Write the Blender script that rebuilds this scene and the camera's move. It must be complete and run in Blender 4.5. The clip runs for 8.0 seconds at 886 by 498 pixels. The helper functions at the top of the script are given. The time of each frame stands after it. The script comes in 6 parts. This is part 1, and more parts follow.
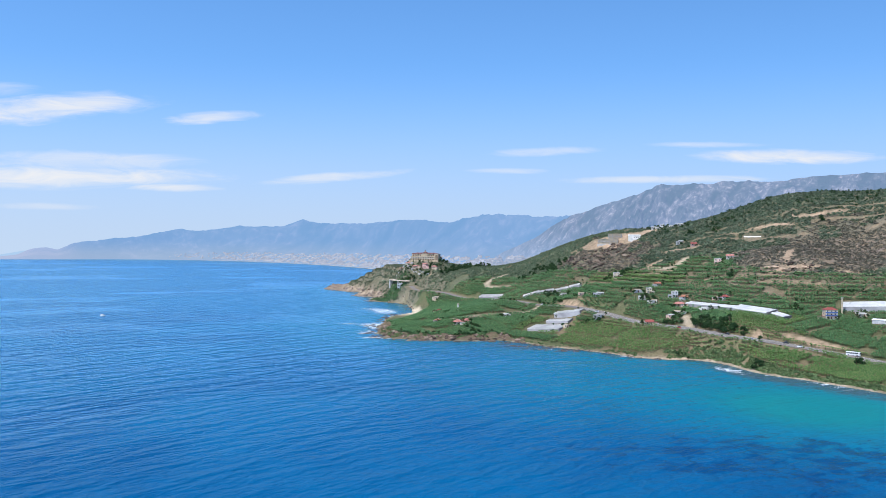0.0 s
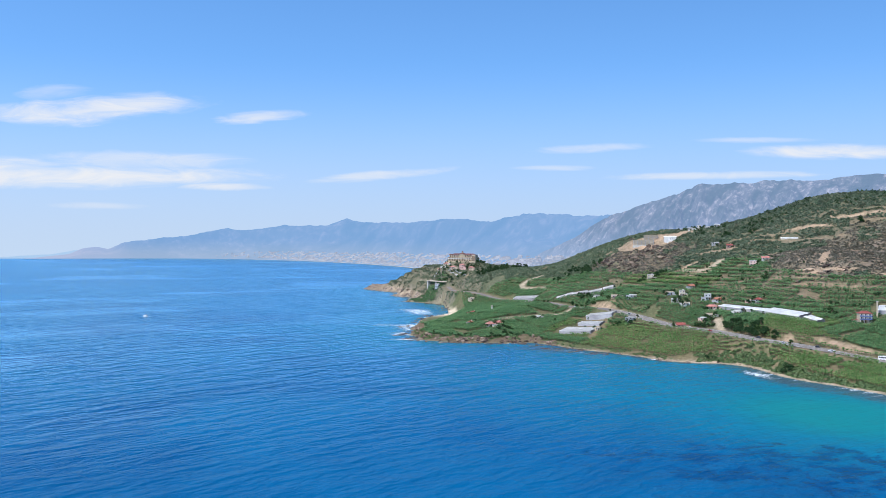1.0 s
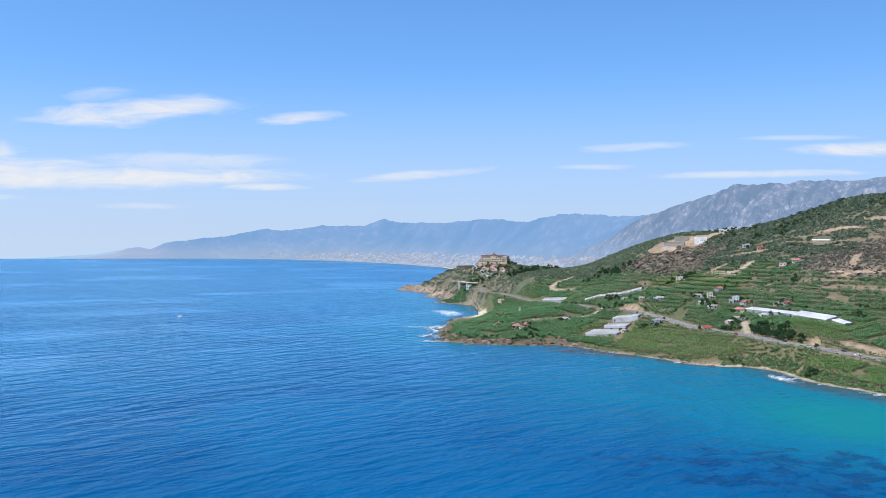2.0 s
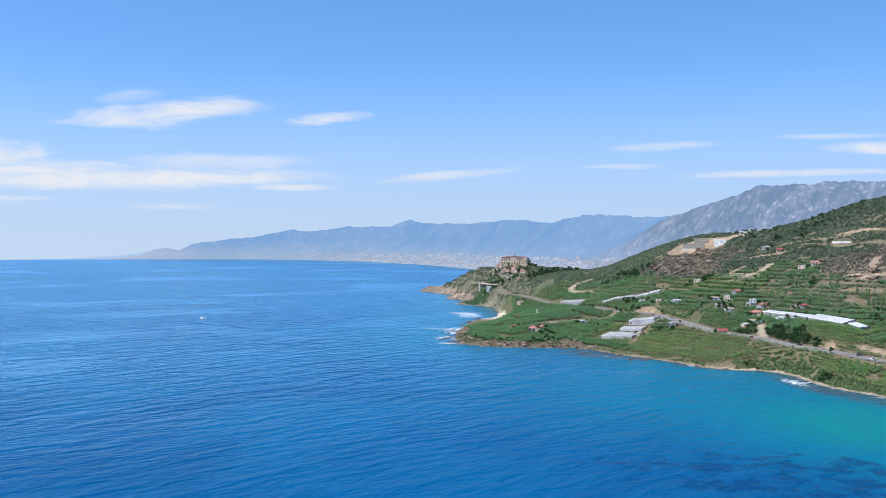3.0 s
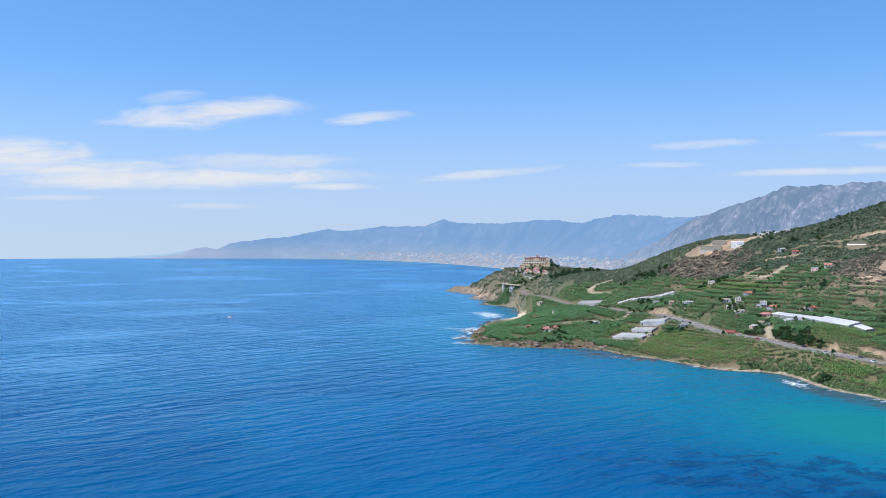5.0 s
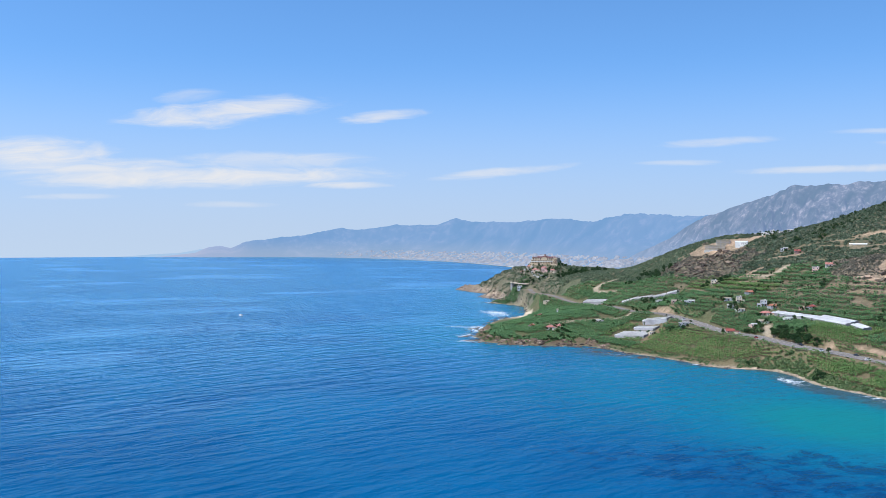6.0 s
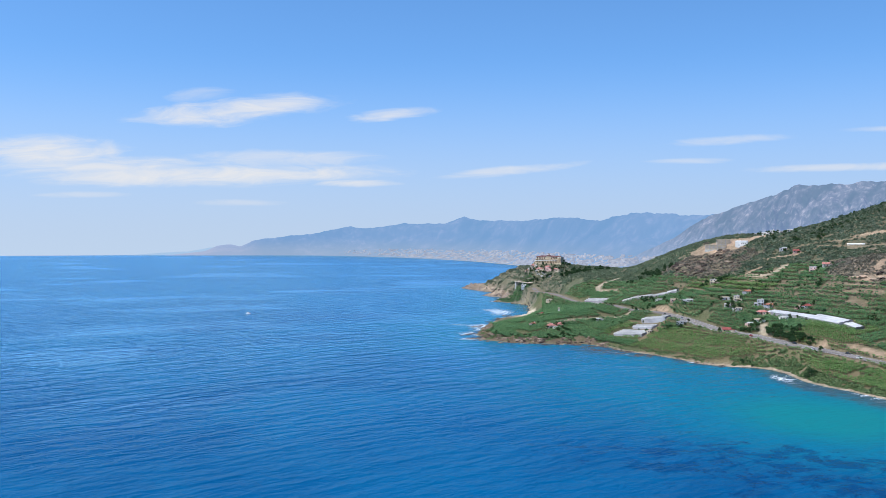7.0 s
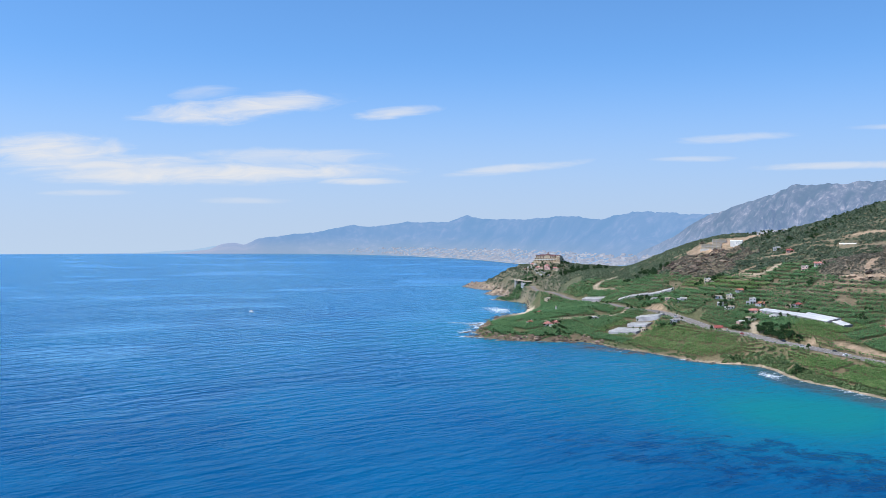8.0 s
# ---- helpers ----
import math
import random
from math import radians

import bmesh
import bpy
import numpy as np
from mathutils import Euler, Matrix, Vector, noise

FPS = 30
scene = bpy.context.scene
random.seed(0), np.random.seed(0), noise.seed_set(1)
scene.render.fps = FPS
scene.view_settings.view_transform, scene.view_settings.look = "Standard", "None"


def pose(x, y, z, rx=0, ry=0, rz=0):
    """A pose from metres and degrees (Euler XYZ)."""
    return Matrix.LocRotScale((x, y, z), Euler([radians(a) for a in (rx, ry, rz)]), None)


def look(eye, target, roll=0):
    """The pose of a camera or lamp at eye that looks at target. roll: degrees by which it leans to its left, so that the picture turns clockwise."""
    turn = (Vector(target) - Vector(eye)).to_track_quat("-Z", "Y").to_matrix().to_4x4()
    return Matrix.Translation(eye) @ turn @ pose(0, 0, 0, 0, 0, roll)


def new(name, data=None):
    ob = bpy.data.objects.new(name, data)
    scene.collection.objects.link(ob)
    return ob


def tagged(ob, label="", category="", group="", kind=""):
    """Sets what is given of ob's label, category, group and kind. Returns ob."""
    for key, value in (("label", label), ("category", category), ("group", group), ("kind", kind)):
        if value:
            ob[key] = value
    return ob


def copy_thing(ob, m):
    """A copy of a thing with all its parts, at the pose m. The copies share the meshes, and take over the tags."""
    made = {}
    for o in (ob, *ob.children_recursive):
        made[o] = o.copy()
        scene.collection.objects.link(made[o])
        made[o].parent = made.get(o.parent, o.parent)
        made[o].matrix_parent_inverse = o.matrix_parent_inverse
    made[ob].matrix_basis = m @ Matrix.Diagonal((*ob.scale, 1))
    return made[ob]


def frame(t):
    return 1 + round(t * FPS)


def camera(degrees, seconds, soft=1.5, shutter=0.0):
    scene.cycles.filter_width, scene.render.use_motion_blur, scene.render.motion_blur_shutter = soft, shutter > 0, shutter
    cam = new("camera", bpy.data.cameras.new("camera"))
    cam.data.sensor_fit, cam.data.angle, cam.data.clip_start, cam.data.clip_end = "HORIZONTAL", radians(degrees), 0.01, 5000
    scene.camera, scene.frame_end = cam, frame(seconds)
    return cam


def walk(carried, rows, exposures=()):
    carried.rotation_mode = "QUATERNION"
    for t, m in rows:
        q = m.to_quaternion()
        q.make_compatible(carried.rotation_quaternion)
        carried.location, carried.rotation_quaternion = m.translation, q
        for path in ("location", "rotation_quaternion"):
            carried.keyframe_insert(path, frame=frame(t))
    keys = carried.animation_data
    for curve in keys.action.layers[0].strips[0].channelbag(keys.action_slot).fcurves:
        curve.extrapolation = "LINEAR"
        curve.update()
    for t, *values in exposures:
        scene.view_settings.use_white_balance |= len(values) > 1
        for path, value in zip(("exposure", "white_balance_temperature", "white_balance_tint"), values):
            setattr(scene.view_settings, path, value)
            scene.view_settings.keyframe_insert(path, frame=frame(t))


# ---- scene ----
cam = camera(52.209, 8.0, soft=0.75)
PATH = [
    (0.0, look((-30.00, 0.01, 95.08), (59.15, 995.99, 87.28), 0.368)),
    (0.5, look((-24.07, -5.31, 98.39), (39.76, 992.60, 88.22), 0.301)),
    (1.0, look((-17.30, -9.69, 100.43), (21.68, 989.49, 89.78), 0.226)),
    (1.5, look((-10.66, -13.48, 101.92), (4.25, 986.35, 90.71), 0.223)),
    (3.0, look((7.56, -21.40, 105.99), (-27.77, 977.91, 94.85), 0.135)),
    (3.5, look((13.69, -23.91, 107.07), (-36.29, 974.78, 95.99), 0.197)),
    (4.0, look((19.94, -28.76, 107.90), (-40.96, 969.33, 96.99), 0.136)),
    (4.5, look((26.95, -35.42, 108.83), (-42.86, 962.07, 97.34), 0.137)),
    (6.0, look((44.25, -60.02, 111.50), (-49.69, 935.45, 97.05), 0.117)),
    (6.5, look((49.81, -68.37, 112.52), (-51.40, 926.38, 97.47), 0.071)),
    (7.0, look((53.74, -77.17, 113.31), (-50.81, 917.21, 96.90), 0.155)),
    (7.5, look((58.17, -86.68, 114.26), (-48.90, 907.42, 96.94), 0.126)),
    (8.0, look((61.71, -96.07, 115.24), (-47.18, 897.81, 96.68), 0.166)),
]
walk(cam, PATH, exposures=[(0, 0.08), (4, 0.03), (8, -0.04)])

# ---- light ----
SUN_TO = Vector((-0.44, -0.40, 0.80)).normalized()
world = bpy.data.worlds.new("sky")
scene.world = world
world.use_nodes = True
wn, wl = world.node_tree.nodes, world.node_tree.links
sky = wn.new("ShaderNodeTexSky")
sky.sky_type, sky.sun_disc = "NISHITA", False
sky.sun_elevation = math.asin(SUN_TO.z)
sky.sun_rotation = math.atan2(SUN_TO.x, SUN_TO.y)
sky.altitude, sky.air_density, sky.dust_density, sky.ozone_density = 300, 1.0, 0.35, 2.2
wn["Background"].inputs["Strength"].default_value = 0.18
where, lift, tone, tint = wn.new("ShaderNodeTexCoord"), wn.new("ShaderNodeVectorMath"), wn.new("ShaderNodeHueSaturation"), wn.new("ShaderNodeMix")
# the sea ends a little under eye level, so the sky is drawn down to it
lift.operation = "ADD"
lift.inputs[1].default_value = (0, 0, 0.13)
tone.inputs["Saturation"].default_value = 1.2
tint.data_type, tint.blend_type = "RGBA", "MULTIPLY"
tint.inputs[0].default_value = 1.0
tint.inputs[7].default_value = (1.02, 1.13, 1.22, 1)
wl.new(where.outputs["Generated"], lift.inputs[0])
wl.new(lift.outputs[0], sky.inputs[0])
wl.new(sky.outputs[0], tone.inputs["Color"])
wl.new(tone.outputs[0], tint.inputs[6])


def sky_math(op, *values):
    m = wn.new("ShaderNodeMath")
    m.operation = op
    for sock, v in zip(m.inputs, values):
        if hasattr(v, "is_output"):
            wl.new(v, sock)
        else:
            sock.default_value = v
    return m.outputs[0]


# streaks of cloud low over the sea: bearing, height, half length, half height (all as slopes), lean, density
CLOUDS = [
    (-0.455, 0.0667, 0.17, 0.015, 0.0, 0.9), (-0.344, 0.1402, 0.131, 0.0175, 0.07, 1.0), (-0.29, 0.146, 0.07, 0.0115, 0.05, 1.0), (-0.383, 0.1583, 0.045, 0.0097, 0.05, 0.4), (-0.166, 0.1335, 0.053, 0.0077, 0.08, 0.9),
    (-0.564, 0.0939, 0.1, 0.0223, -0.02, 1.0), (-0.36, 0.0672, 0.235, 0.0145, 0.01, 1.0), (-0.5, 0.078, 0.16, 0.013, 0.0, 0.9), (-0.293, 0.0842, 0.124, 0.0126, 0, 0.6),
    (-0.206, 0.0568, 0.055, 0.0053, 0, 0.85), (-0.531, 0.0449, 0.065, 0.0044, 0, 0.4), (-0.341, 0.0353, 0.065, 0.0044, 0, 0.35),
    (-0.032, 0.0703, 0.089, 0.006, 0.09, 0.75), (0.201, 0.1018, 0.069, 0.0058, 0.05, 0.5), (0.161, 0.0798, 0.052, 0.0039, 0, 0.45),
    (0.344, 0.0726, 0.131, 0.005, 0.02, 0.7), (0.486, 0.1008, 0.125, 0.0092, 0.01, 0.95), (0.39, 0.1127, 0.079, 0.0039, 0.01, 0.5)]
axes = wn.new("ShaderNodeSeparateXYZ")
wl.new(where.outputs["Generated"], axes.inputs[0])
ahead = sky_math("MAXIMUM", axes.outputs[1], 0.05)
east, up = sky_math("DIVIDE", axes.outputs[0], ahead), sky_math("DIVIDE", axes.outputs[2], ahead)
flow = wn.new("ShaderNodeCombineXYZ")
wl.new(sky_math("MULTIPLY", east, 13.0), flow.inputs[0])
wl.new(sky_math("MULTIPLY", up, 70.0), flow.inputs[1])
wisp = wn.new("ShaderNodeTexNoise")
wisp.inputs["Scale"].default_value, wisp.inputs["Detail"].default_value, wisp.inputs["Roughness"].default_value, wisp.inputs["Distortion"].default_value = 1.0, 8.0, 0.6, 0.9
wl.new(flow.outputs[0], wisp.inputs["Vector"])
ragged = sky_math("MULTIPLY", sky_math("SUBTRACT", wisp.outputs["Fac"], 0.5), 1.55)
veil = None
for cu, cv, w, h, lean, dense in CLOUDS:
    du = sky_math("SUBTRACT", east, cu)
    dv = sky_math("SUBTRACT", sky_math("SUBTRACT", up, cv), sky_math("MULTIPLY", du, lean))
    r = sky_math("ADD", sky_math("POWER", sky_math("DIVIDE", sky_math("ABSOLUTE", du), w), 2.0), sky_math("POWER", sky_math("DIVIDE", sky_math("ABSOLUTE", dv), h), 2.0))
    body = sky_math("ADD", sky_math("MULTIPLY", sky_math("SUBTRACT", 1.0, r), 0.75), ragged)
    edge = wn.new("ShaderNodeMapRange")
    edge.interpolation_type = "SMOOTHSTEP"
    wl.new(body, edge.inputs[0])
    edge.inputs[1].default_value, edge.inputs[2].default_value = -0.05, 1.0
    one = sky_math("MULTIPLY", edge.outputs[0], dense * 0.9)
    veil = one if veil is None else sky_math("MAXIMUM", veil, one)
# pale haze where the air is deepest
deep_air = wn.new("ShaderNodeMapRange")
deep_air.interpolation_type = "SMOOTHSTEP"
wl.new(axes.outputs[2], deep_air.inputs[0])
deep_air.inputs[1].default_value, deep_air.inputs[2].default_value, deep_air.inputs[3].default_value, deep_air.inputs[4].default_value = -0.02, 0.2, 0.85, 0.0
hazy, clouded = wn.new("ShaderNodeMix"), wn.new("ShaderNodeMix")
hazy.data_type = clouded.data_type = "RGBA"
wl.new(deep_air.outputs[0], hazy.inputs[0])
wl.new(tint.outputs[2], hazy.inputs[6])
hazy.inputs[7].default_value = (2.8, 3.25, 4.05, 1)
sunward = wn.new("ShaderNodeMapRange")
wl.new(axes.outputs[0], sunward.inputs[0])
sunward.inputs[1].default_value, sunward.inputs[2].default_value, sunward.inputs[3].default_value, sunward.inputs[4].default_value = -0.6, 0.6, 1.07, 0.93
side_tone = wn.new("ShaderNodeVectorMath")
side_tone.operation = "SCALE"
wl.new(hazy.outputs[2], side_tone.inputs[0])
wl.new(sunward.outputs[0], side_tone.inputs["Scale"])
wl.new(veil, clouded.inputs[0])
wl.new(side_tone.outputs[0], clouded.inputs[6])
clouded.inputs[7].default_value = (4.75, 4.72, 4.75, 1)
wl.new(clouded.outputs[2], wn["Background"].inputs["Color"])

lamp = bpy.data.lights.new("sun", "SUN")
lamp.energy, lamp.angle, lamp.color = 4.8, radians(0.53), (1.0, 0.965, 0.925)
sun = new("sun", lamp)
sun.matrix_world = look(SUN_TO * 900, (0, 0, 0))


# ---- materials ----
def material(name, rough=0.8, spec=0.3, metal=0.0):
    m = bpy.data.materials.new(name)
    m.use_nodes = True
    b = m.node_tree.nodes["Principled BSDF"]
    b.inputs["Roughness"].default_value = rough
    b.inputs["Specular IOR Level"].default_value = spec
    b.inputs["Metallic"].default_value = metal
    return m, m.node_tree.nodes, m.node_tree.links, b


def noise_tex(n, l, scale, detail=4.0, rough=0.6, coords="Object", warp=0.0):
    tex = n.new("ShaderNodeTexNoise")
    tex.inputs["Scale"].default_value = scale
    tex.inputs["Detail"].default_value = detail
    tex.inputs["Roughness"].default_value = rough
    tex.inputs["Distortion"].default_value = warp
    if coords == "World":
        geo = n.new("ShaderNodeNewGeometry")
        l.new(geo.outputs["Position"], tex.inputs["Vector"])
    else:
        tc = n.new("ShaderNodeTexCoord")
        l.new(tc.outputs[coords], tex.inputs["Vector"])
    return tex.outputs["Fac"]


def ramp(n, l, fac, stops):
    r = n.new("ShaderNodeValToRGB")
    e = r.color_ramp.elements
    while len(e) < len(stops):
        e.new(0.5)
    for k, (p, c) in enumerate(stops):
        e[k].position, e[k].color = p, (*c, 1) if len(c) == 3 else c
    l.new(fac, r.inputs["Fac"])
    return r.outputs["Color"]


def mix(n, l, fac, a, b, mode="MIX"):
    m = n.new("ShaderNodeMix")
    m.data_type, m.blend_type = "RGBA", mode
    for sock, v in ((m.inputs[0], fac), (m.inputs[6], a), (m.inputs[7], b)):
        if hasattr(v, "is_output"):
            l.new(v, sock)
        elif isinstance(v, (int, float)):
            sock.default_value = v
        else:
            sock.default_value = (*v, 1)
    return m.outputs[2]


def calc(n, l, op, a, b=0.0, c=None):
    m = n.new("ShaderNodeMath")
    m.operation = op
    for k, v in enumerate((a, b, c)):
        if v is None:
            continue
        if hasattr(v, "is_output"):
            l.new(v, m.inputs[k])
        else:
            m.inputs[k].default_value = v
    return m.outputs[0]


def smooth(n, l, v, lo, hi):
    m = n.new("ShaderNodeMapRange")
    m.interpolation_type = "SMOOTHSTEP"
    l.new(v, m.inputs[0])
    m.inputs[1].default_value, m.inputs[2].default_value = lo, hi
    return m.outputs[0]


def bumped(n, l, b, height, strength, distance):
    k = n.new("ShaderNodeBump")
    k.inputs["Strength"].default_value, k.inputs["Distance"].default_value = strength, distance
    l.new(height, k.inputs["Height"])
    l.new(k.outputs["Normal"], b.inputs["Normal"])


def painted(name, colour, rough=0.75, wear=0.18, scale=0.7, spec=0.3, relief=0.0):
    """A plain surface with two scales of stain and wear."""
    m, n, l, b = material(name, rough, spec)
    big = noise_tex(n, l, scale * 0.35, 3, 0.6, "World")
    fine = noise_tex(n, l, scale * 4, 5, 0.65, "World")
    dark = tuple(c * (1 - 1.6 * wear) for c in colour)
    light = tuple(min(1, c * (1 + 0.6 * wear)) for c in colour)
    c = mix(n, l, smooth(n, l, big, 0.3, 0.7), dark, light)
    c = mix(n, l, calc(n, l, "MULTIPLY", smooth(n, l, fine, 0.35, 0.75), 0.45), c, tuple(k * 0.8 for k in colour))
    l.new(c, b.inputs["Base Color"])
    if relief:
        bumped(n, l, b, fine, 0.5, relief)
    return m


def land_material():
    """Ground colour by cover, which the mesh carries, with soil grain on it."""
    m, n, l, b = material("soil", 0.95, 0.1)
    at = n.new("ShaderNodeAttribute")
    at.attribute_name = "cover"
    fine = noise_tex(n, l, 0.45, 6, 0.7, "World")
    mid = noise_tex(n, l, 0.06, 4, 0.6, "World")
    c = mix(n, l, 1.0, at.outputs["Color"], ramp(n, l, fine, [(0.25, (0.55, 0.54, 0.52)), (0.75, (1.35, 1.33, 1.3))]), "MULTIPLY")
    c = mix(n, l, 1.0, c, ramp(n, l, mid, [(0.3, (0.78, 0.8, 0.76)), (0.7, (1.18, 1.14, 1.1))]), "MULTIPLY")
    l.new(c, b.inputs["Base Color"])
    bumped(n, l, b, fine, 0.9, 1.2)
    return m


def sea_material():
    m, n, l, b = material("sea_water", 0.6, 0.0)
    at = n.new("ShaderNodeAttribute")
    at.attribute_name = "depth"
    sep = n.new("ShaderNodeSeparateColor")
    l.new(at.outputs["Color"], sep.inputs[0])
    shallow, foam, weed = sep.outputs[0], sep.outputs[1], sep.outputs[2]
    patch = noise_tex(n, l, 0.004, 4, 0.55, "World", 0.6)
    deep = mix(n, l, smooth(n, l, patch, 0.3, 0.7), (0.0, 0.056, 0.17), (0.0, 0.108, 0.25))
    edge = noise_tex(n, l, 0.012, 4, 0.6, "World", 0.5)
    uneven = calc(n, l, "ADD", shallow, calc(n, l, "MULTIPLY", calc(n, l, "SUBTRACT", edge, 0.5), 0.3))
    c = mix(n, l, smooth(n, l, uneven, 0.05, 0.55), deep, (0.0, 0.145, 0.235))
    c = mix(n, l, smooth(n, l, uneven, 0.5, 1.05), c, (0.004, 0.19, 0.2))
    # beds of sea grass seen through the water
    weeds = noise_tex(n, l, 0.05, 6, 0.72, "World", 0.5)
    wmask = calc(n, l, "MULTIPLY", smooth(n, l, calc(n, l, "ADD", weeds, calc(n, l, "MULTIPLY", weed, 0.12)), 0.57, 0.68), smooth(n, l, weed, 0.05, 0.3))
    c = mix(n, l, calc(n, l, "MULTIPLY", wmask, 0.66), c, (0.0, 0.032, 0.11))
    reef = n.new("ShaderNodeAttribute")
    reef.attribute_name = "reef"
    bed = noise_tex(n, l, 0.09, 6, 0.7, "World", 0.5)
    c = mix(n, l, calc(n, l, "MULTIPLY", smooth(n, l, calc(n, l, "MULTIPLY", reef.outputs["Fac"], bed), 0.12, 0.42), 0.85), c, (0.05, 0.075, 0.085))
    streak = noise_tex(n, l, 0.2, 8, 0.78, "World", 1.4)
    white = smooth(n, l, calc(n, l, "ADD", calc(n, l, "MULTIPLY", foam, 0.42), streak), 0.8, 0.96)
    c = mix(n, l, white, c, (0.7, 0.76, 0.79))
    l.new(c, b.inputs["Base Color"])
    geo = n.new("ShaderNodeNewGeometry")

    def across(angle, sx, sy):
        turned, mp = n.new("ShaderNodeMapping"), n.new("ShaderNodeMapping")
        turned.inputs["Rotation"].default_value = (0, 0, radians(-angle))
        mp.inputs["Scale"].default_value = (sx, sy, 1.0)
        l.new(geo.outputs["Position"], turned.inputs["Vector"])
        l.new(turned.outputs[0], mp.inputs["Vector"])
        return mp.outputs[0]

    # two trains of swell with long crests, then chop and ripples
    total = None
    for angle, length, amount, bend in ((50, 27.0, 0.26, 10.0), (38, 14.0, 0.12, 12.0)):
        w = n.new("ShaderNodeTexWave")
        w.wave_type, w.bands_direction, w.wave_profile = "BANDS", "Y", "SIN"
        w.inputs["Scale"].default_value = 0.314 / length
        w.inputs["Distortion"].default_value, w.inputs["Detail"].default_value = bend, 3.0
        w.inputs["Detail Scale"].default_value, w.inputs["Detail Roughness"].default_value = 1.6, 0.62
        l.new(across(angle, 0.55, 1.0), w.inputs["Vector"])
        v = calc(n, l, "MULTIPLY", calc(n, l, "POWER", w.outputs["Fac"], 1.5), amount)
        total = v if total is None else calc(n, l, "ADD", total, v)
    chop = across(46, 0.5, 1.0)
    for scale, amount, rough in ((0.045, 0.75, 0.5), (0.12, 0.95, 0.55), (0.34, 0.32, 0.62), (0.95, 0.05, 0.6)):
        t = n.new("ShaderNodeTexNoise")
        t.inputs["Scale"].default_value, t.inputs["Detail"].default_value = scale, 3.0
        t.inputs["Roughness"].default_value = rough
        l.new(chop, t.inputs["Vector"])
        total = calc(n, l, "ADD", total, calc(n, l, "MULTIPLY", t.outputs["Fac"], amount))
    # smooth slicks lie in long streaks on the open water
    slick_tex = n.new("ShaderNodeTexNoise")
    slick_tex.inputs["Scale"].default_value, slick_tex.inputs["Detail"].default_value, slick_tex.inputs["Distortion"].default_value = 0.004, 4.0, 0.8
    l.new(across(8, 0.7, 1.0), slick_tex.inputs["Vector"])
    slick = smooth(n, l, slick_tex.outputs["Fac"], 0.52, 0.68)
    calm = calc(n, l, "SUBTRACT", 1.0, calc(n, l, "MULTIPLY", shallow, 0.7))
    calm = calc(n, l, "MULTIPLY", calm, calc(n, l, "SUBTRACT", 1.0, calc(n, l, "MULTIPLY", slick, 0.45)))
    bumped(n, l, b, calc(n, l, "MULTIPLY", total, calm), 1.0, 2.3)
    # the skin of the water mirrors the sky, all the more at a glance
    skin, share, both = n.new("ShaderNodeBsdfGlossy"), n.new("ShaderNodeFresnel"), n.new("ShaderNodeMixShader")
    skin.inputs["Color"].default_value, skin.inputs["Roughness"].default_value = (0.58, 0.9, 1.0, 1), 0.24
    share.inputs["IOR"].default_value = 1.25
    normal = b.inputs["Normal"].links[0].from_socket
    l.new(normal, skin.inputs["Normal"])
    l.new(normal, share.inputs["Normal"])
    level = n.new("ShaderNodeFresnel")
    level.inputs["IOR"].default_value = 1.2
    capped = calc(n, l, "MINIMUM", share.outputs[0], calc(n, l, "MULTIPLY", level.outputs[0], 1.9))
    flat = calc(n, l, "MULTIPLY", level.outputs[0], calc(n, l, "ADD", 0.38, calc(n, l, "MULTIPLY", slick, 0.25)))
    gloss = calc(n, l, "ADD", calc(n, l, "MULTIPLY", capped, 0.8), flat)
    gloss = calc(n, l, "MULTIPLY", calc(n, l, "POWER", gloss, 1.7), calc(n, l, "SUBTRACT", 1.55, calc(n, l, "MULTIPLY", shallow, 0.8)))
    gloss = calc(n, l, "MINIMUM", gloss, 0.92)
    l.new(calc(n, l, "MULTIPLY", gloss, calc(n, l, "SUBTRACT", 1.0, calc(n, l, "MULTIPLY", white, 0.85))), both.inputs[0])
    l.new(b.outputs[0], both.inputs[1])
    l.new(skin.outputs[0], both.inputs[2])
    l.new(both.outputs[0], n["Material Output"].inputs["Surface"])
    return m


